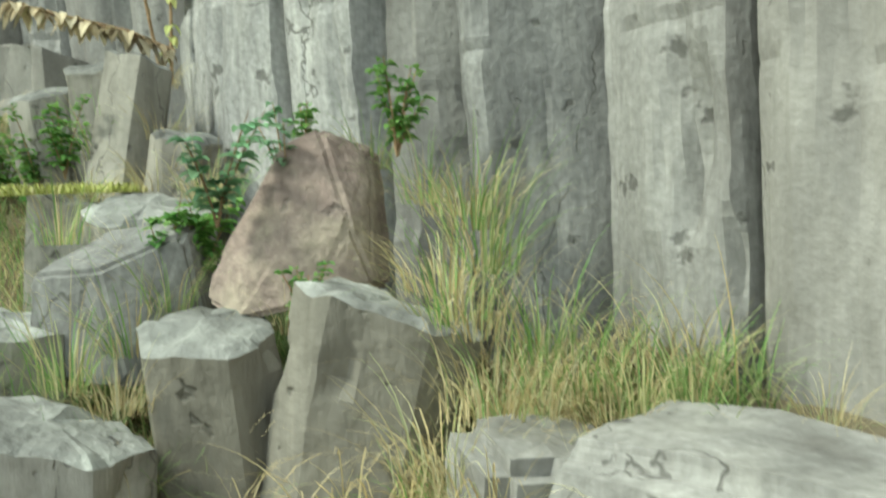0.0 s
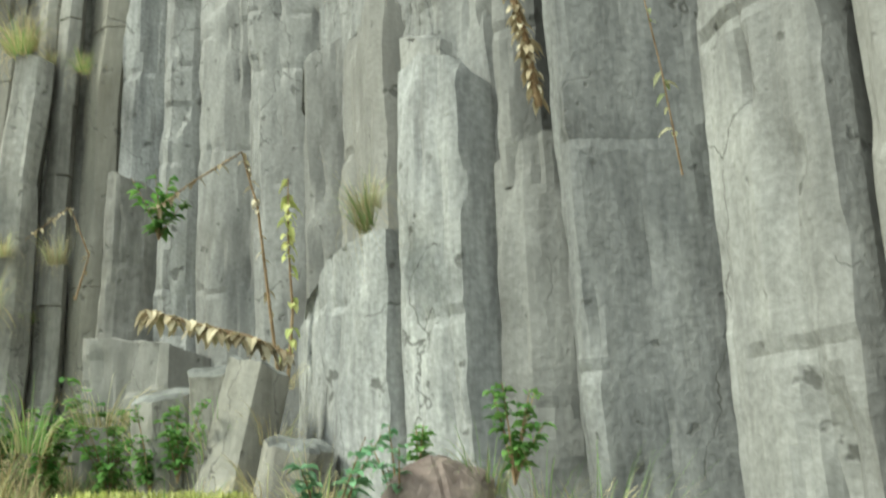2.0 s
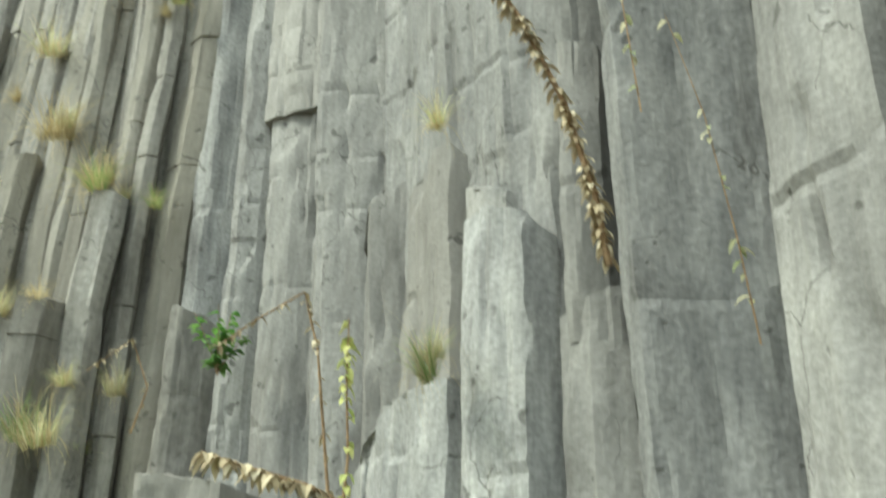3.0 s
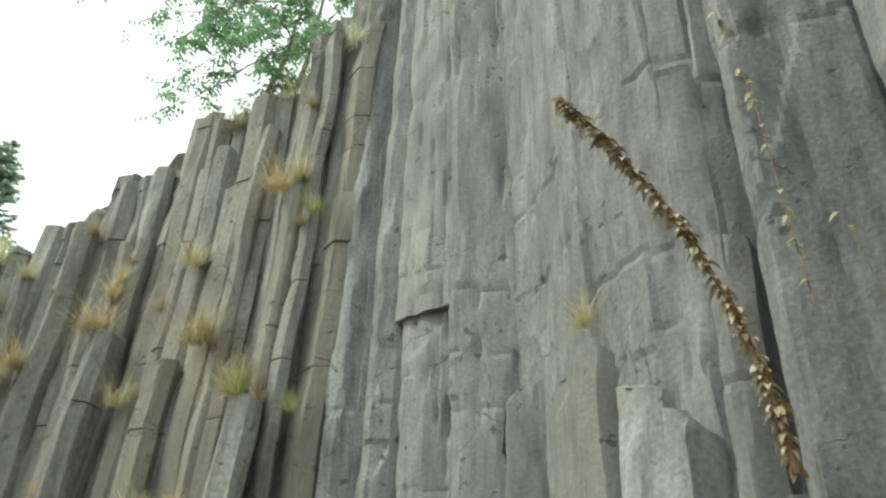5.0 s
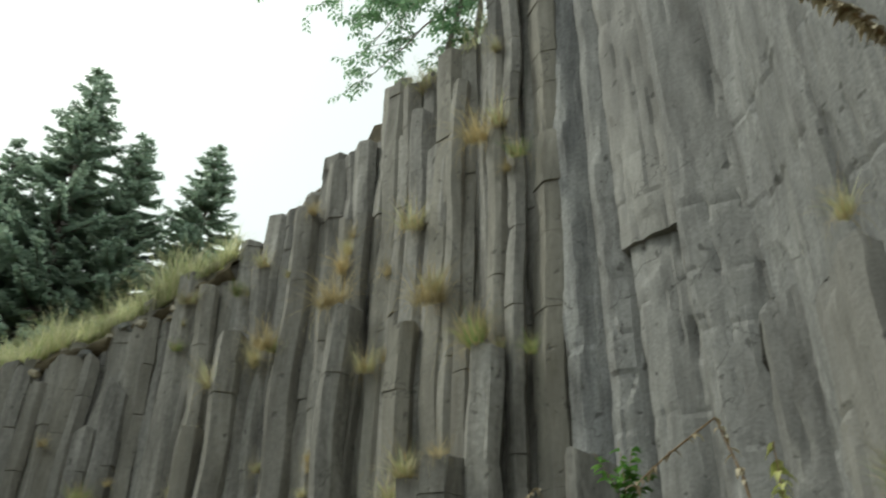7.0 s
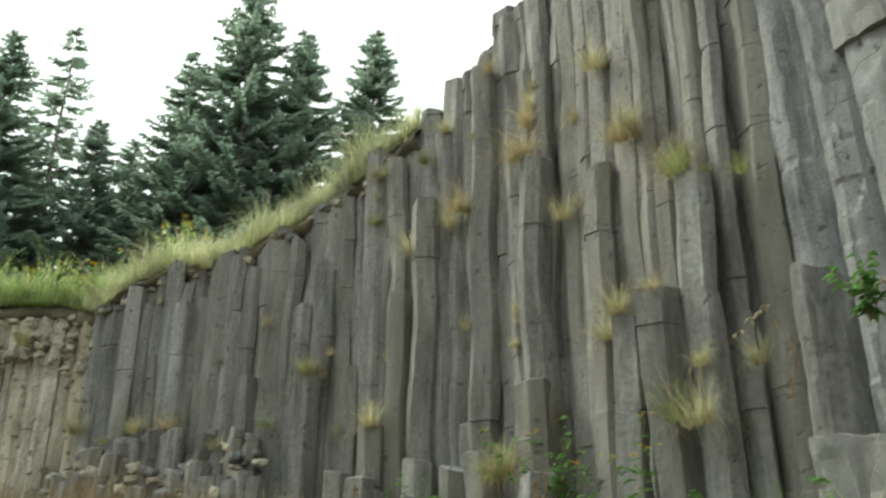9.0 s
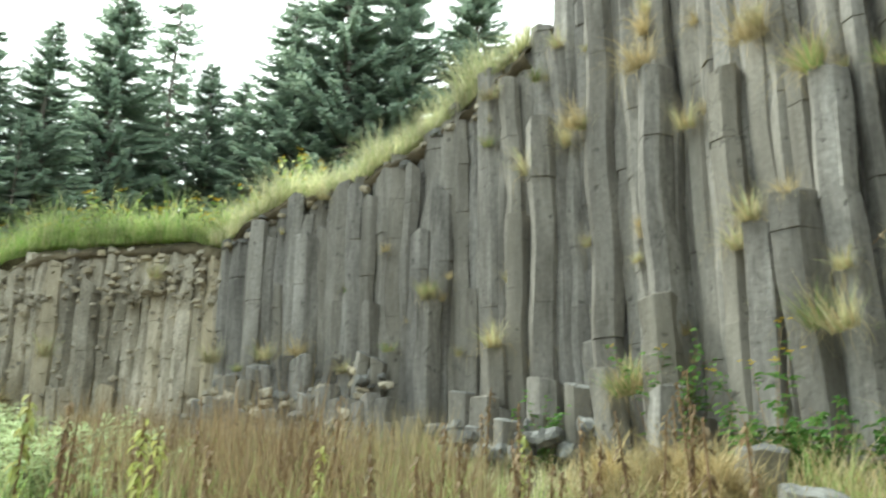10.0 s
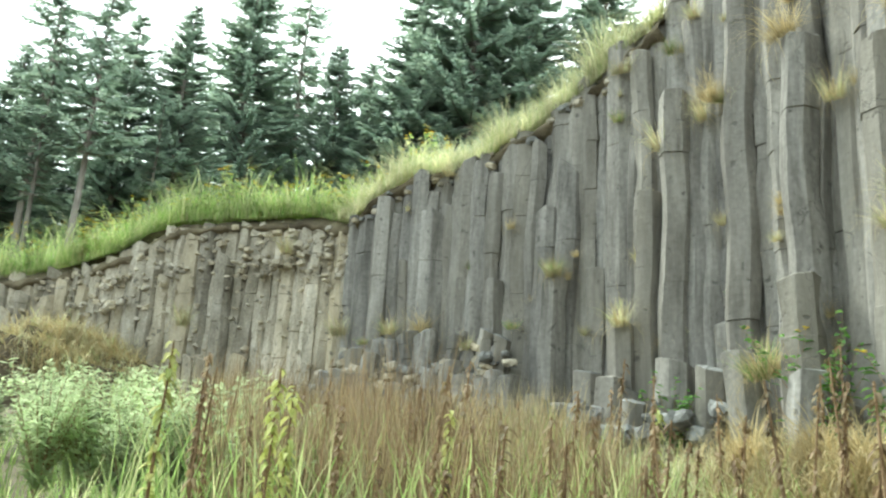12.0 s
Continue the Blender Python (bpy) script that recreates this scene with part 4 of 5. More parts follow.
# russet seed stalks
v, f = blades(scatter(9000, 24, clear, slope_spot(12.3, 14.1, 0.36, 0.8)), 0.95, 0.011, 0.4, 34, 0.2, clump=0.7)
stuff("seed_stalks", v, f, RUST, "russet dry seed stalks of tall weeds in a field", "weeds")
v, f = blades(scatter(5000, 28, clear, slope_spot(11.3, 14.2, 0.36, 0.85)), 0.9, 0.01, 0.6, 38, 0.25)
stuff("seed_stalks", v, f, STRAW, "pale dry grass stalks among the russet weeds", "weeds")
v, f = blades(scatter(3500, 29, clear, slope_spot(11.3, 14.6, 0.3, 0.7)), 0.75, 0.014, 0.8, 39, 0.3)
stuff("green_weeds", v, f, MEADOW, "green weeds growing among the russet stalks", "weeds")
v, f = blades(scatter(4500, 30, clear, slope_spot(11.2, 12.4, 0.36, 0.7)), 0.72, 0.012, 0.4, 40, 0.2)
stuff("seed_stalks", v, f, RUST, "lower russet seed stalks before the rubble", "weeds")
# lip of dark soil and roots over the column tops
verts, faces = [], []
lip_n = 320
for i in range(lip_n + 1):
    s = run(10.4) + (run(16.0) - run(10.4)) * i / lip_n
    p, d, nrm = along(s)
    brown = 1.0 if s > run(13.0) else 0.0
    deep = (0.16 + 0.16 * noise.noise(Vector((s * 0.7, 2, 0))) + 0.1 * noise.noise(Vector((s * 2.9, 5, 0)))) * (1 + 0.25 * brown)
    edge_out = -0.16 - 0.5 * brown + 0.12 * noise.noise(Vector((s * 1.3, 8, 0))) + 0.07 * noise.noise(Vector((s * 5, 3, 0)))
    for o, h in ((-1.6, 0.12), (-0.5, 0.16), (-0.12, 0.1), (0.0, -0.02), (0.03 + 0.1 * brown, -deep * 0.6), (-0.1 + 0.2 * brown, -deep), (-0.5, -deep - 0.1)):
        q = p + nrm * (edge_out + o)
        wob = 0.05 * noise.noise(Vector((s * 4, o * 9, h * 9)))
        verts.append((q.x + nrm.x * wob, q.y + nrm.y * wob, crest(s) + h + wob))
for i in range(lip_n):
    for k in range(6):
        faces.append((i * 7 + k, i * 7 + k + 1, i * 7 + k + 8, i * 7 + k + 7))
tagged(link_mesh("trim_crest_soil", verts, faces, SOIL, smooth=True), "lip of dark rooty soil over the column tops", "soil", kind="structure")
# crest meadow
def crest_spot(lo, hi, blo, bhi):
    def spot(r):
        p, d, nrm = along(run(r.uniform(lo, hi)))
        k = 1 + r.uniform(blo, bhi) / p.length
        x, y = p.x * k, p.y * k
        return (x, y, upland_z(x, y, reach(math.atan2(y, x))) - 0.02)
    return spot


v, f = blades(scatter(19000, 25, lambda p: True, crest_spot(10.3, 13.1, 0.1, 2.6)), 0.66, 0.013, 1.5, 35, clump=1.1)
stuff("crest_grass", v, f, GRASS_PALE, "yellowing long grass hanging over the crest", "grass")
v, f = blades(scatter(26000, 26, lambda p: True, crest_spot(12.9, 17.0, 0.55, 4.5)), 0.85, 0.018, 1.6, 36, clump=1.2)
stuff("crest_meadow", v, f, MEADOW, "bright green meadow herbs above the brown wall", "grass")
v, f = blades(scatter(2200, 27, lambda p: True, crest_spot(7.5, 8.9, 0.2, 1.8)), 0.45, 0.01, 1.6, 37)
stuff("crest_grass", v, f, GRASS_PALE, "sparse yellowing grass on the crest", "grass")


def tube(points, radii, sides=6):
    """Vertices and faces of a tapering stem."""
    vs, fs = [], []
    for k, p in enumerate(points):
        p = Vector(p)
        t = (Vector(points[min(k + 1, len(points) - 1)]) - Vector(points[max(k - 1, 0)])).normalized()
        a = t.orthogonal().normalized()
        b = t.cross(a)
        for j in range(sides):
            g = 2 * math.pi * j / sides
            vs.append(tuple(p + (a * math.cos(g) + b * math.sin(g)) * radii[k]))
    for k in range(len(points) - 1):
        for j in range(sides):
            fs.append((k * sides + j, k * sides + (j + 1) % sides, (k + 1) * sides + (j + 1) % sides, (k + 1) * sides + j))
    return vs, fs


def leaf(vs, fs, base, direction, length, width, droop, r):
    """One pointed leaf, folded along its midrib, in six quads."""
    d = Vector(direction).normalized()
    side = d.cross(Vector((0, 0, 1)))
    side = side.normalized() if side.length > 1e-3 else Vector((1, 0, 0))
    p = Vector(base)
    n0 = len(vs)
    for k in range(4):
        f = k / 3
        half = width * (0.25, 1.0, 0.75, 0.04)[k] / 2
        lift = Vector((0, 0, half * 0.5))
        vs += [tuple(p - side * half + lift), tuple(p), tuple(p + side * half + lift)]
        d = (d + Vector((0, 0, -droop / 3))).normalized()
        p = p + d * (length / 3)
    for k in range(3):
        a = n0 + 3 * k
        fs += [(a, a + 1, a + 4, a + 3), (a + 1, a + 2, a + 5, a + 4)]


def herb(name, where, height, leaves, size, material, label, category, seed, bush=5, droop=0.8, narrow=0.6, flowers=0):
    """A leafy herb: several stems from one root, each set with leaves."""
    r = random.Random(seed)
    root = tagged(new(name), label, category)
    root.matrix_world = pose(*where)
    vs, fs, sv, sf, fv, ff = [], [], [], [], [], []
    for k in range(bush):
        a, t = r.uniform(0, 6.28), r.uniform(0.05, 0.6)
        h = height * r.uniform(0.6, 1.1)
        pts = [Vector((math.cos(a) * t * h * f ** 1.3, math.sin(a) * t * h * f ** 1.3, h * f)) for f in (0, 0.25, 0.5, 0.75, 1)]
        v, f = tube(pts, [0.006, 0.005, 0.004, 0.003, 0.002], 5)
        sf += [tuple(i + len(sv) for i in q) for q in f]
        sv += v
        for j in range(leaves):
            g = r.uniform(0.15, 1.0)
            i = min(int(g * 4), 3)
            p = pts[i].lerp(pts[i + 1], g * 4 - i)
            b = r.uniform(0, 6.28)
            leaf(vs, fs, p, (math.cos(b), math.sin(b), r.uniform(0.1, 0.7)), size * r.uniform(0.6, 1.2) * (1.2 - 0.5 * g), size * narrow * r.uniform(0.7, 1.2), droop, r)
        for j in range(flowers):
            b = r.uniform(0, 6.28)
            for q in range(6):
                leaf(fv, ff, pts[-1] + Vector((math.cos(b), math.sin(b), 0.3)) * 0.03 * j, (math.cos(q), math.sin(q), 0.3), 0.025, 0.014, 0.2, r)
    tagged(link_mesh("stem", sv, sf, STALK, root), kind="stuff")
    tagged(link_mesh("foliage", vs, fs, material, root), kind="stuff")
    if flowers:
        tagged(link_mesh("blossom", fv, ff, FLOWER, root, "small yellow flowers"), kind="stuff")
    return root


# herbs between the near stumps
for x, y, z, h, n, size, m, seed, b in [(-1.2, 3.25, 1.5, 0.45, 5, 0.11, BLUEWEED, 1, 5), (-0.55, 3.5, 1.75, 0.35, 7, 0.09, WEED, 2, 6), (-1.58, 3.65, 1.2, 0.4, 14, 0.11, WEED, 3, 9), (-1.45, 3.75, 1.25, 0.35, 14, 0.1, WEED, 4, 8),
                                        (-0.83, 3.08, 1.15, 0.2, 8, 0.07, WEED, 5, 6), (-1.0, 3.5, 1.6, 0.35, 6, 0.08, BLUEWEED, 6, 5), (-0.95, 3.6, 1.75, 0.25, 5, 0.08, WEED, 7, 4), (-2.75, 5.0, 1.75, 0.5, 9, 0.1, WEED, 8, 6), (-3.1, 5.3, 1.7, 0.5, 9, 0.1, WEED, 9, 6)]:
    herb("weed", (x, y, z), h, n + 14, size * 0.85, m, "leafy green weed between basalt stumps", "weed", seed, b)
# green bushes farther along the foot
for u, q, h, seed in [(7.2, 0.9, 0.9, 41), (7.6, 0.88, 0.8, 42), (8.0, 0.85, 0.8, 43), (8.4, 0.84, 0.7, 44), (6.9, 0.86, 0.8, 45), (9.0, 0.8, 0.7, 46), (9.3, 0.9, 1.5, 47), (8.7, 0.75, 0.6, 48), (10.3, 0.92, 1.0, 49)]:
    p, d, nrm = along(run(u))
    x, y = p.x * q, p.y * q
    herb("nettle", (x, y, ground_z(x, y)), h, 18, 0.13, WEED, "leafy green weeds at the foot of the columns", "weed", seed, 12)
p, d, nrm = along(run(6.85))
herb("weed", (p.x + nrm.x * 0.2, p.y + nrm.y * 0.2, 3.8), 0.55, 12, 0.13, WEED, "bright green plant growing from a ledge", "weed", 51, 8)
# silver-green mugwort bushes
for k, (x, y, z) in enumerate(scatter(58, 61, clear, slope_spot(13.5, 16.4, 0.37, 0.74))):
    herb("mugwort", (x, y, z), rng.uniform(0.6, 0.95), 50, 0.11, MUGWORT, "feathery silver-green mugwort bush", "bush", 300 + k, 26, 0.1, 0.22)
for k in range(44):
    x, y, z = scatter(1, 700 + k, lambda p: True, crest_spot(12.2, 15.6, 0.7, 2.4))[0]
    herb("ragwort", (x, y, z), rng.uniform(0.6, 1.1), 14, 0.15, MEADOW, "green ragwort with small yellow flowers on the crest", "weed", 80 + k, 7, 0.6, 0.35, 4)
for u, q, seed in [(9.45, 0.95, 93), (8.9, 0.72, 94)]:
    p, d, nrm = along(run(u))
    x, y = p.x * q, p.y * q
    herb("ragwort", (x, y, ground_z(x, y)), 1.5, 14, 0.15, WEED, "tall ragwort with yellow flowers before the columns", "weed", seed, 5, 0.6, 0.35, 4)


def spike(where, points, material_leaf, label, seed, count, size, radius=0.012, name="mullein"):
    """A tall flower stalk, upright or leaning, set with capsules and drooping leaves."""
    r = random.Random(seed)
    root = tagged(new(name), label, "dry stalk")
    root.matrix_world = pose(*where)
    pts = [Vector(p) for p in points]
    fine = []
    for k in range(len(pts) - 1):
        fine += [pts[k].lerp(pts[k + 1], j / 4) for j in range(4)]
    fine.append(pts[-1])
    v, f = tube(fine, [radius * (1 - 0.7 * k / len(fine)) for k in range(len(fine))], 6)
    link_mesh("stem", v, f, STALK, root)
    vs, fs = [], []
    for k in range(count):
        g = r.random() ** 0.8 * (len(fine) - 1.01)
        p = fine[int(g)].lerp(fine[int(g) + 1], g - int(g))
        b = r.uniform(0, 6.28)
        leaf(vs, fs, p, (math.cos(b), math.sin(b), r.uniform(-0.5, 0.5)), size * r.uniform(0.5, 1.2), size * 0.4, 1.6, r)
    tagged(link_mesh("dry_leaves", vs, fs, material_leaf, root), kind="stuff")
    return root


# the long dead spike leaning out from the near face
spike((-0.43, 3.72, 3.35), [(0, 0, 0), (-0.04, -0.06, 0.3), (-0.16, -0.15, 0.75), (-0.36, -0.25, 1.2), (-0.62, -0.36, 1.6), (-0.85, -0.42, 1.9)], DRYLEAF, "long dead mullein spike with curled tan leaves, leaning from the rock", 101, 340, 0.085, 0.018)
spike((-0.25, 3.55, 4.0), [(0, 0, 0), (-0.05, -0.05, 0.5), (-0.1, -0.1, 1.1), (-0.22, -0.2, 1.7)], GRASS_PALE, "thin pale grass stem hanging before the rock", 102, 26, 0.07, 0.004, "tall_grass")
spike((0.13, 3.3, 2.85), [(0, 0, 0), (-0.05, -0.05, 0.4), (-0.13, -0.1, 0.9), (-0.25, -0.15, 1.35)], GRASS_PALE, "thin pale grass stem hanging before the rock", 103, 16, 0.06, 0.004, "tall_grass")
# bent dead stalks over the left stumps
spike((-2.17, 5.3, 2.5), [(0, 0, 0), (-0.25, -0.1, 0.12), (-0.55, -0.2, 0.2), (-0.9, -0.25, 0.3)], DRYLEAF, "dead mullein stalk with hanging dry leaves", 104, 90, 0.17, 0.02)
spike((-2.55, 5.95, 2.5), [(0, 0, 0), (-0.1, 0, 0.6), (-0.2, 0, 1.2), (-0.35, 0, 1.65), (-0.7, -0.1, 1.4), (-0.95, -0.15, 1.2)], DRYLEAF, "bent dead stalk arching over the stumps", 105, 40, 0.09, 0.014)
spike((-2.45, 5.9, 2.4), [(0, 0, 0), (0.02, 0, 0.5), (-0.03, 0, 1.0), (-0.05, 0, 1.5)], YELLOWLEAF, "yellow-green mullein stalk with drooping leaves", 106, 40, 0.14, 0.014)
spike((-4.9, 6.95, 3.3), [(0, 0, 0), (0.1, 0, 0.4), (-0.1, -0.05, 0.85), (-0.5, -0.1, 0.55)], DRYLEAF, "bent dead stalk before the columns", 107, 20, 0.08, 0.01)
# mulleins and dock stalks in the field
for x, y, h, seed in [(-5.29, 0.39, 1.25, 111), (-5.22, 0.85, 1.2, 112), (-5.4, 0.97, 1.12, 113), (-6.3, 2.2, 1.0, 114), (-6.1, 3.6, 0.95, 115)]:
    spike((x, y, ground_z(x, y) - 0.05), [(0, 0, 0), (0.02, 0, h * 0.5), (0.0, 0.02, h)], YELLOWLEAF, "yellow-green mullein stalk with curled leaves", seed, 90, 0.075, 0.012)
for k in range(80):
    x, y, z = scatter(1, 900 + k, clear, slope_spot(9.6, 14.3, 0.26, 0.6))[0]
    h = rng.uniform(0.8, 1.35) - 0.25 * (z > 1.2)
    spike((x, y, z - 0.05), [(0, 0, 0), (rng.uniform(-0.06, 0.06), 0, h * 0.5), (rng.uniform(-0.1, 0.1), 0.02, h)], RUST, "dark brown dead seed stalk", 120 + k, 60, 0.06, 0.012, "seed_stalk")
# straw heaps
for x, y, n, seed in [(-5.7, 4.6, 2200, 201), (-5.1, 4.3, 1600, 202), (-6.6, 4.9, 1200, 203)]:
    r = random.Random(seed)
    wide = 0.55 if x > -10 else 1.3
    hill = 0.4 if x > -10 else 1.2
    pts = []
    for k in range(n):
        a, q = r.uniform(0, 6.28), abs(r.gauss(0, 0.5))
        px_, py_ = x + math.cos(a) * q * wide, y + math.sin(a) * q * wide
        pts.append((px_, py_, ground_z(px_, py_) + hill * math.exp(-q * q * 2)))
    v, f = blades(pts, 0.5, 0.008, 2.2, seed, 1.2)
    tagged(link_mesh("straw_heap", v.tolist(), f.tolist(), STRAW), "heap of dry bent straw on the slope", "straw", "straw heaps", kind="stuff")
tagged(boulder("earth_bank", (3.4, 1.7, 2.0), (-20.9, 0.75, 3.1), 60, SOIL, 3.3, 1.0, (0, 14)), "bank of brown earth and dry straw against the far wall", "earth bank")
r = random.Random(77)
pts = []
for k in range(9000):
    a, e = r.uniform(0, 6.28), r.uniform(0.1, 1.5)
    ax, ay = 1.8 * math.cos(a) * math.cos(e), 0.95 * math.sin(a) * math.cos(e)
    pts.append((-20.9 + 0.5 * ax - 0.87 * ay, 0.75 + 0.87 * ax + 0.5 * ay, 3.1 + 0.95 * math.sin(e) - 0.25 * ax))
v, f = blades(pts, 0.7, 0.02, 2.6, 207, 1.3)
stuff("bank_straw", v, f, STRAW, "dry straw lying over an earth bank", "straw")
v, f = blades(pts[::3], 0.7, 0.02, 2.6, 217, 1.4)
stuff("bank_grass", v, f, GRASS_PALE, "pale bleached grass lying over an earth bank", "grass")
v, f = blades(scatter(4500, 208, clear, slope_spot(7.6, 10.4, 0.42, 0.85)), 0.5, 0.009, 1.4, 209, 0.5, clump=0.9)
stuff("pale_grass", v, f, STRAW, "pale dry grass before the tall columns", "grass")
v, f = blades(scatter(5500, 210, clear, slope_spot(7.6, 12.3, 0.3, 0.72)), 0.42, 0.012, 1.2, 211, 0.5, clump=1.0)
stuff("green_weeds", v, f, MEADOW, "bright green weeds before the tall columns", "weeds")
v, f = blades(scatter(8000, 212, lambda p: True, crest_spot(12.9, 16.5, 0.6, 4.5)), 0.8, 0.012, 1.7, 213, clump=1.2)
stuff("crest_grass", v, f, GRASS_PALE, "pale grass mixed into the green crest meadow", "grass")
r = random.Random(91)
pts = [(x, y, ground_z(x, y)) for x, y in ((r.uniform(-0.5, 0.5), r.uniform(2.35, 3.2)) for k in range(1600))]
v, f = blades(pts, 0.24, 0.006, 2.2, 215, 1.1)
stuff("thatch", v, f, STRAW, "short dry grass matted between the stumps", "grass")
pts = [(x, y, ground_z(x, y)) for x, y in ((r.uniform(-0.45, 0.7), r.uniform(2.45, 3.2)) for k in range(800))]
v, f = blades(pts, 0.34, 0.007, 1.6, 216, 0.9)
stuff("grass", v, f, GRASS, "thin green grass between the stumps", "grass")
# fine green grass between the boulders
pts = [(x, y, ground_z(x, y) + 0.05) for x, y in ((r.uniform(-2.5, -1.0), r.uniform(2.8, 4.4)) for k in range(5200)) if math.hypot(x + 1.72, y - 3.5) > 0.3 and math.hypot(x + 1.2, y - 3.1) > 0.3]
v, f = blades(pts, 0.44, 0.006, 1.7, 218, 0.8, 5)
stuff("grass", v, f, GRASS, "long thin green grass between the boulders", "grass")
pts = [(x, y, ground_z(x, y) + 0.05) for x, y in ((r.uniform(-2.4, 0.6), r.uniform(2.75, 3.6)) for k in range(1500)) if math.hypot(x + 1.2, y - 3.1) > 0.3]
v, f = blades(pts, 0.5, 0.006, 2.6, 219, 0.9, 6)
stuff("dry_grass", v, f, STRAW, "bent dry grass blades between the boulders", "grass")
# moss on the ledge
pts = [(-2.6 + random.Random(k).uniform(-0.45, 0.45), 4.5 + random.Random(k + 5000).uniform(-0.25, 0.3), 1.66) for k in range(1800)]
v, f = blades(pts, 0.06, 0.012, 1.0, 205, 0.9, 2)
stuff("moss", v, f, MOSS, "yellow-green moss on a ledge", "moss")

# ---- trees ----


def spruce_meshes(height, seed, sparse=0.0):
    """Trunk, limbs and needle sprays of one spruce."""
    r = random.Random(seed)
    tv, tf = tube([(0.04 * math.sin(k), 0.04 * math.cos(k * 1.3), height * k / 8) for k in range(9)], [(0.015 - 0.006 * sparse) * height * (1 - 0.93 * k / 8) for k in range(9)], 8)
    lv, lf, nv, nf = [], [], [], []
    z = height * (0.06 + 0.4 * sparse)
    while z < height * 0.985:
        f = z / height
        reach_ = height * (0.26 - 0.09 * sparse) * (1 - f) ** 0.8 + 0.15
        for k in range(r.choice([8, 9, 10])):
            if r.random() < 0.12 + 0.35 * sparse:
                continue
            a = r.uniform(0, 6.28)
            L = reach_ * r.uniform(0.65, 1.15)
            droop = 0.16 + 0.22 * (1 - f)
            pts = [Vector((math.cos(a) * L * g, math.sin(a) * L * g, z - L * droop * g + L * 0.32 * g * g)) for g in (0, 0.33, 0.66, 1)]
            v, q = tube(pts, [0.02 * L + 0.005, 0.014 * L + 0.004, 0.008 * L + 0.003, 0.003], 4)
            lf += [tuple(i + len(lv) for i in w) for w in q]
            lv += v
            n = max(14, int(L * 54 * (1 - 0.4 * sparse)))
            for j in range(n):
                g = (j + r.random()) / n
                g = 0.12 + 0.88 * g
                i = min(int(g * 3), 2)
                p = pts[i].lerp(pts[i + 1], g * 3 - i)
                sd = 1 if j % 2 else -1
                dr = Vector((math.cos(a + sd * r.uniform(0.3, 1.2)), math.sin(a + sd * r.uniform(0.3, 1.2)), r.uniform(-0.5, 0.3)))
                ln = (0.17 + 0.09 * L * (1.2 - g)) * r.uniform(0.6, 1.3)
                side = dr.cross(Vector((0, 0, 1))).normalized() * ln * r.uniform(0.16, 0.28)
                dr.normalize()
                m = len(nv)
                nv += [tuple(p), tuple(p + dr * ln * 0.45 + side), tuple(p + dr * ln - Vector((0, 0, 0.06 * ln))), tuple(p + dr * ln * 0.45 - side)]
                nf.append((m, m + 1, m + 2, m + 3))
        z += height * (0.02 + 0.012 * sparse) * r.uniform(0.8, 1.2)
    return (tv, tf), (lv, lf), (nv, nf)


def spruce(height, seed, sparse, label):
    root = tagged(new("spruce"), label, "tree", "spruces behind the crest")
    (tv, tf), (lv, lf), (nv, nf) = spruce_meshes(height, seed, sparse)
    link_mesh("trunk", tv, tf, BARK, root)
    tagged(link_mesh("branchwork", lv, lf, BARK, root), kind="stuff")
    tagged(link_mesh("crown", nv, nf, NEEDLES, root), kind="stuff")
    return root


FULL = [spruce(15.0, k, 0.0, "dark green spruce with drooping boughs behind the crest") for k in (1, 2, 3)]
THIN = [spruce(15.0, k, 0.75, "thin spruce with bare lower trunk and sparse crown") for k in (4, 5)]
used = set()


def plant(kinds, k, x, y, top):
    """Stand a tree on the upland so that it ends at the given height."""
    hit = reach(math.atan2(y, x))
    base = upland_z(x, y, hit) - 0.15 if hit else 0.0
    size = (top - base) / 15.0 * 1.12
    src = kinds[k % len(kinds)]
    m = pose(x, y, base, 0, 0, 67 * (k + len(used)))
    if src.name not in used:
        used.add(src.name)
        src.scale = (size, size, size)
        src.matrix_basis = m @ Matrix.Diagonal((size, size, size, 1))
        return src
    ob = copy_thing(src, m)
    ob.matrix_basis = m @ Matrix.Diagonal((size, size, size, 1))
    return ob


for k, (x, y, top) in enumerate([(-34.8, 5.9, 21.0), (-31.2, 3.1, 16.8), (-31.3, 1.4, 16.0), (-31.3, -1.9, 14.1), (-31.1, -3.6, 15.0), (-35.5, 11.2, 18.6), (-34.0, 9.4, 18.3), (-31.3, 11.8, 20.8), (-30.4, 13.7, 24.7), (-29.4, 15.7, 22.5),
                                 (-28.0, 18.3, 23.0), (-33.3, 10.6, 17.3), (-36.0, 1.0, 16.5), (-37.0, 7.5, 18.5), (-36.0, -1.0, 15.5), (-29.5, 21.0, 18.0), (-33.0, 15.0, 20.0), (-34.5, -6.0, 16.0), (-38, 3.8, 17.5), (-33.5, 12.6, 19)]):
    plant(FULL, k, x, y, top)
for k in range(28):
    a = radians(180 + 14 - 2.4 * k)
    r_ = rng.uniform(39, 47)
    plant(FULL, k + 1, r_ * math.cos(a), r_ * math.sin(a), rng.uniform(12.0, 15.5) + 0.1 * k)
for k, (x, y, top) in enumerate([(-27.3, 0.3, 16.5), (-29.3, -1.1, 17.0), (-36.3, 8.4, 23.0), (-28.6, -0.9, 14.0), (-29.5, 2.4, 13.0)]):
    plant(THIN, k, x, y, top)


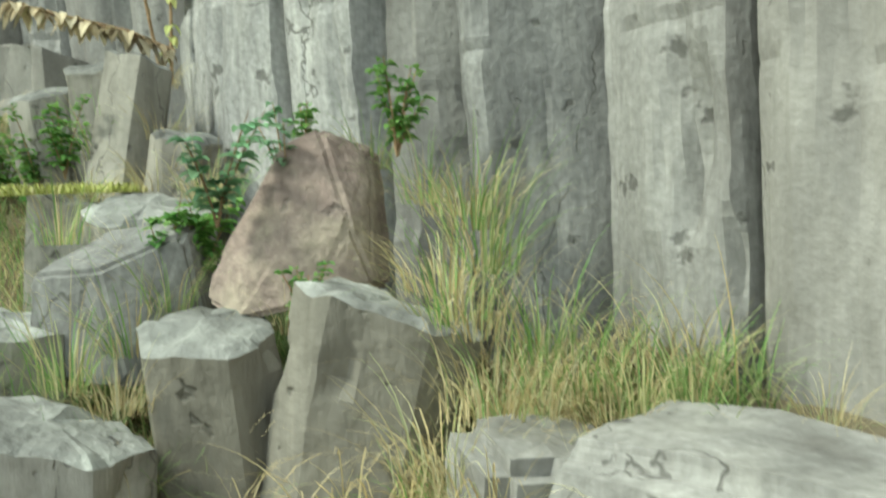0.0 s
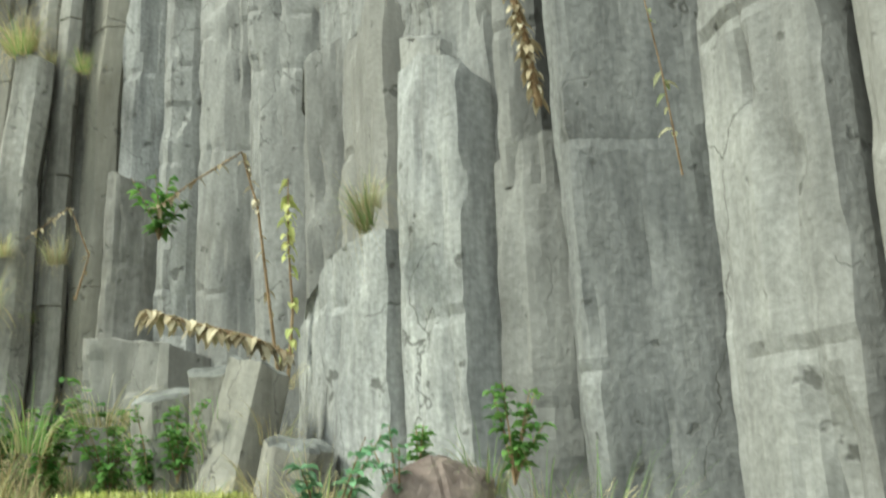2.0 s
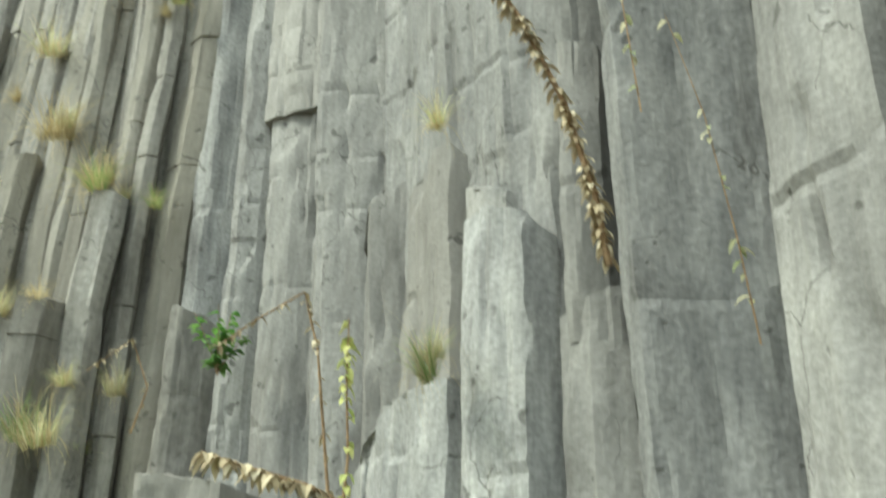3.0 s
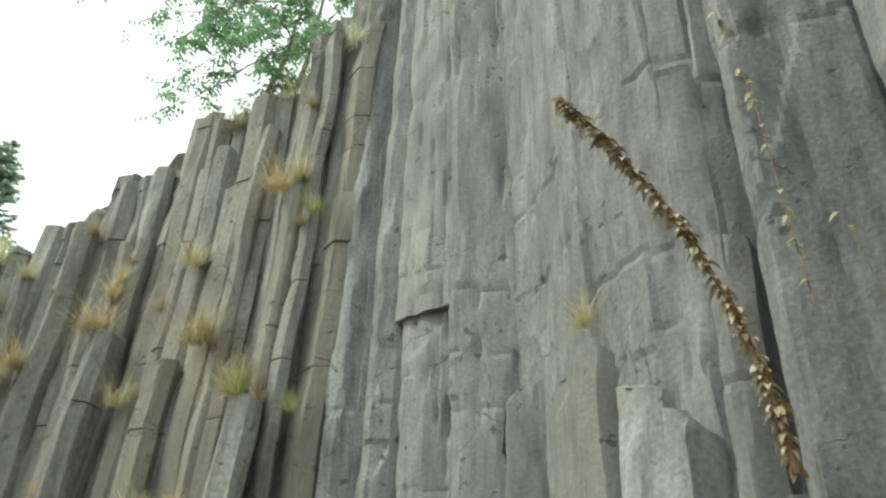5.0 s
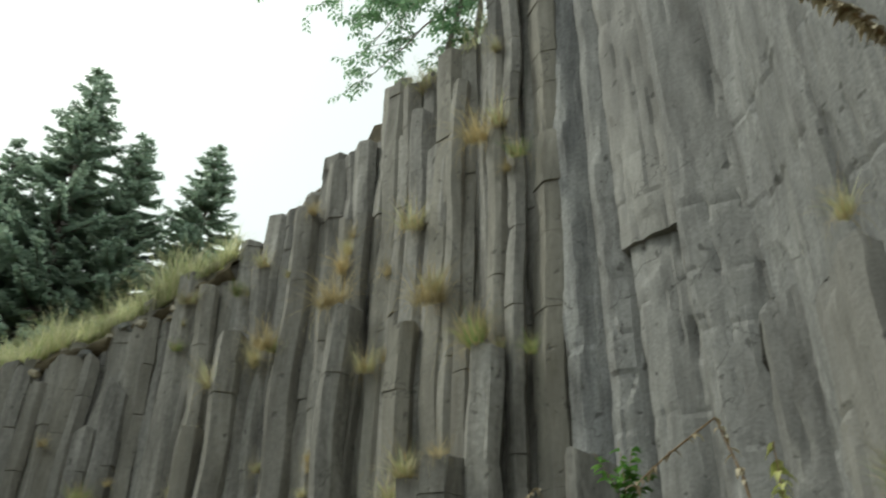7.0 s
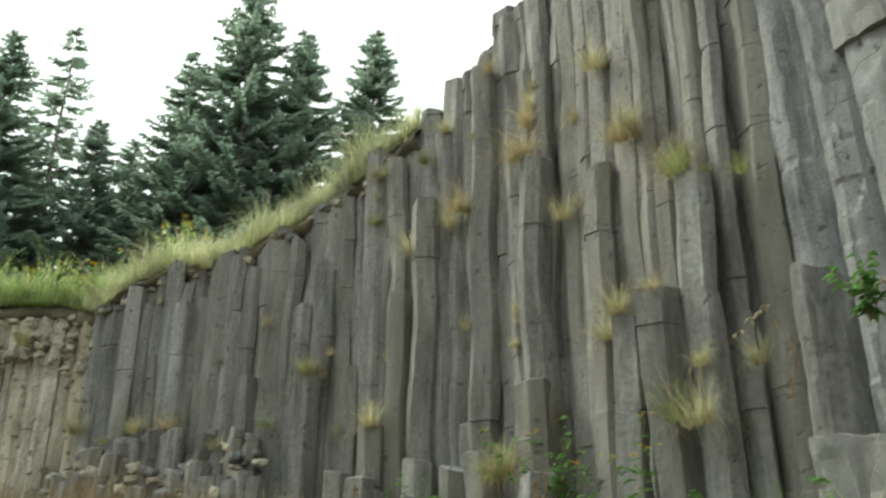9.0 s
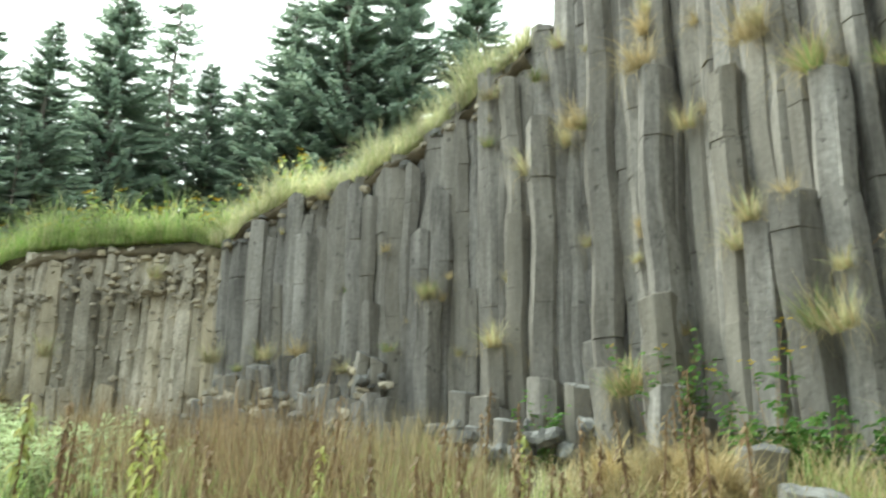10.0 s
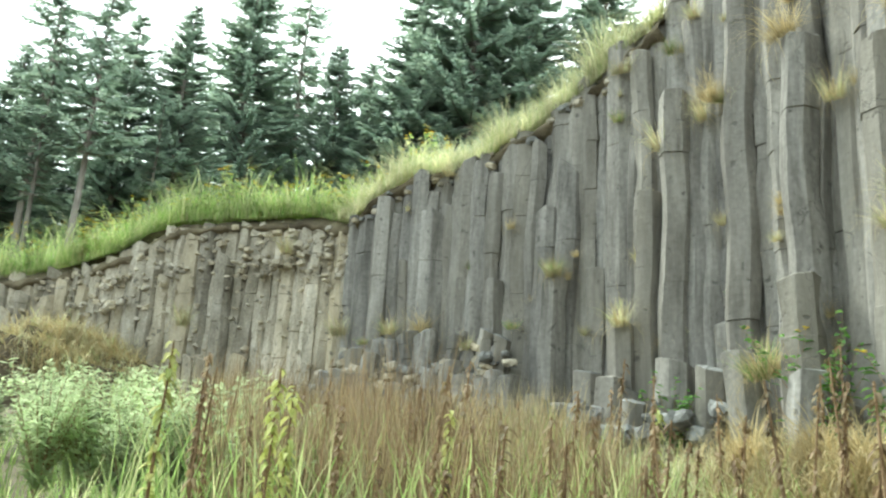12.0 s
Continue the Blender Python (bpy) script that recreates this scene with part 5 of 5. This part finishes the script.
def broadleaf(where, seed):
    """A slender tree on the crest with feathery leaves on spreading, hanging boughs."""
    r = random.Random(seed)
    root = tagged(new("crest_tree"), "slender leafy tree on the crest with hanging feathery boughs", "tree")
    root.matrix_world = pose(*where)
    wv, wf, nv, nf = [], [], [], []

    def limb(p, d, L, rad, depth):
        pts = [Vector(p)]
        d = Vector(d).normalized()
        for k in range(5):
            d = (d + Vector((r.uniform(-0.22, 0.22), r.uniform(-0.22, 0.22), r.uniform(-0.2, 0.12) - 0.1 * (2 - depth) * (depth < 2)))).normalized()
            pts.append(pts[-1] + d * L / 5)
        v, f = tube(pts, [rad * (1 - 0.15 * k) for k in range(6)], 6 if depth == 2 else 4)
        wf.extend(tuple(i + len(wv) for i in q) for q in f)
        wv.extend(v)
        if depth == 0:
            for k in range(11):
                g = r.uniform(0.1, 1) * 4.99
                q = pts[int(g)].lerp(pts[int(g) + 1], g - int(g))
                b = r.uniform(0, 6.28)
                e = Vector((math.cos(b), math.sin(b), r.uniform(-0.8, 0.2))).normalized()
                for j in range(6):
                    c = q + e * 0.045 * j
                    leaf(nv, nf, c, (e.y * (1 if j % 2 else -1) + e.x * 0.5, -e.x * (1 if j % 2 else -1) + e.y * 0.5, -0.25), 0.1, 0.05, 0.5, r)
            return
        for k in range(8 if depth == 2 else 5):
            g = (0.35 + 0.64 * (k + r.random()) / (8 if depth == 2 else 5)) * 5
            g = min(g, 4.99)
            q = pts[int(g)].lerp(pts[int(g) + 1], g - int(g))
            b = r.uniform(0, 6.28)
            limb(q, (math.cos(b) - 0.75, math.sin(b) - 0.55, r.uniform(-0.25, 0.4)), L * r.uniform(0.4, 0.62), rad * 0.42, depth - 1)

    limb((0, 0, 0), (-0.05, -0.1, 1), 4.6, 0.06, 2)
    limb((0.35, 0.1, 0), (0.05, -0.1, 1), 3.8, 0.06, 2)
    link_mesh("trunk", wv, wf, BARK, root)
    link_mesh("crown", nv, nf, TREELEAF, root)
    return root


broadleaf((-7.9, 8.9, 11.5), 5)
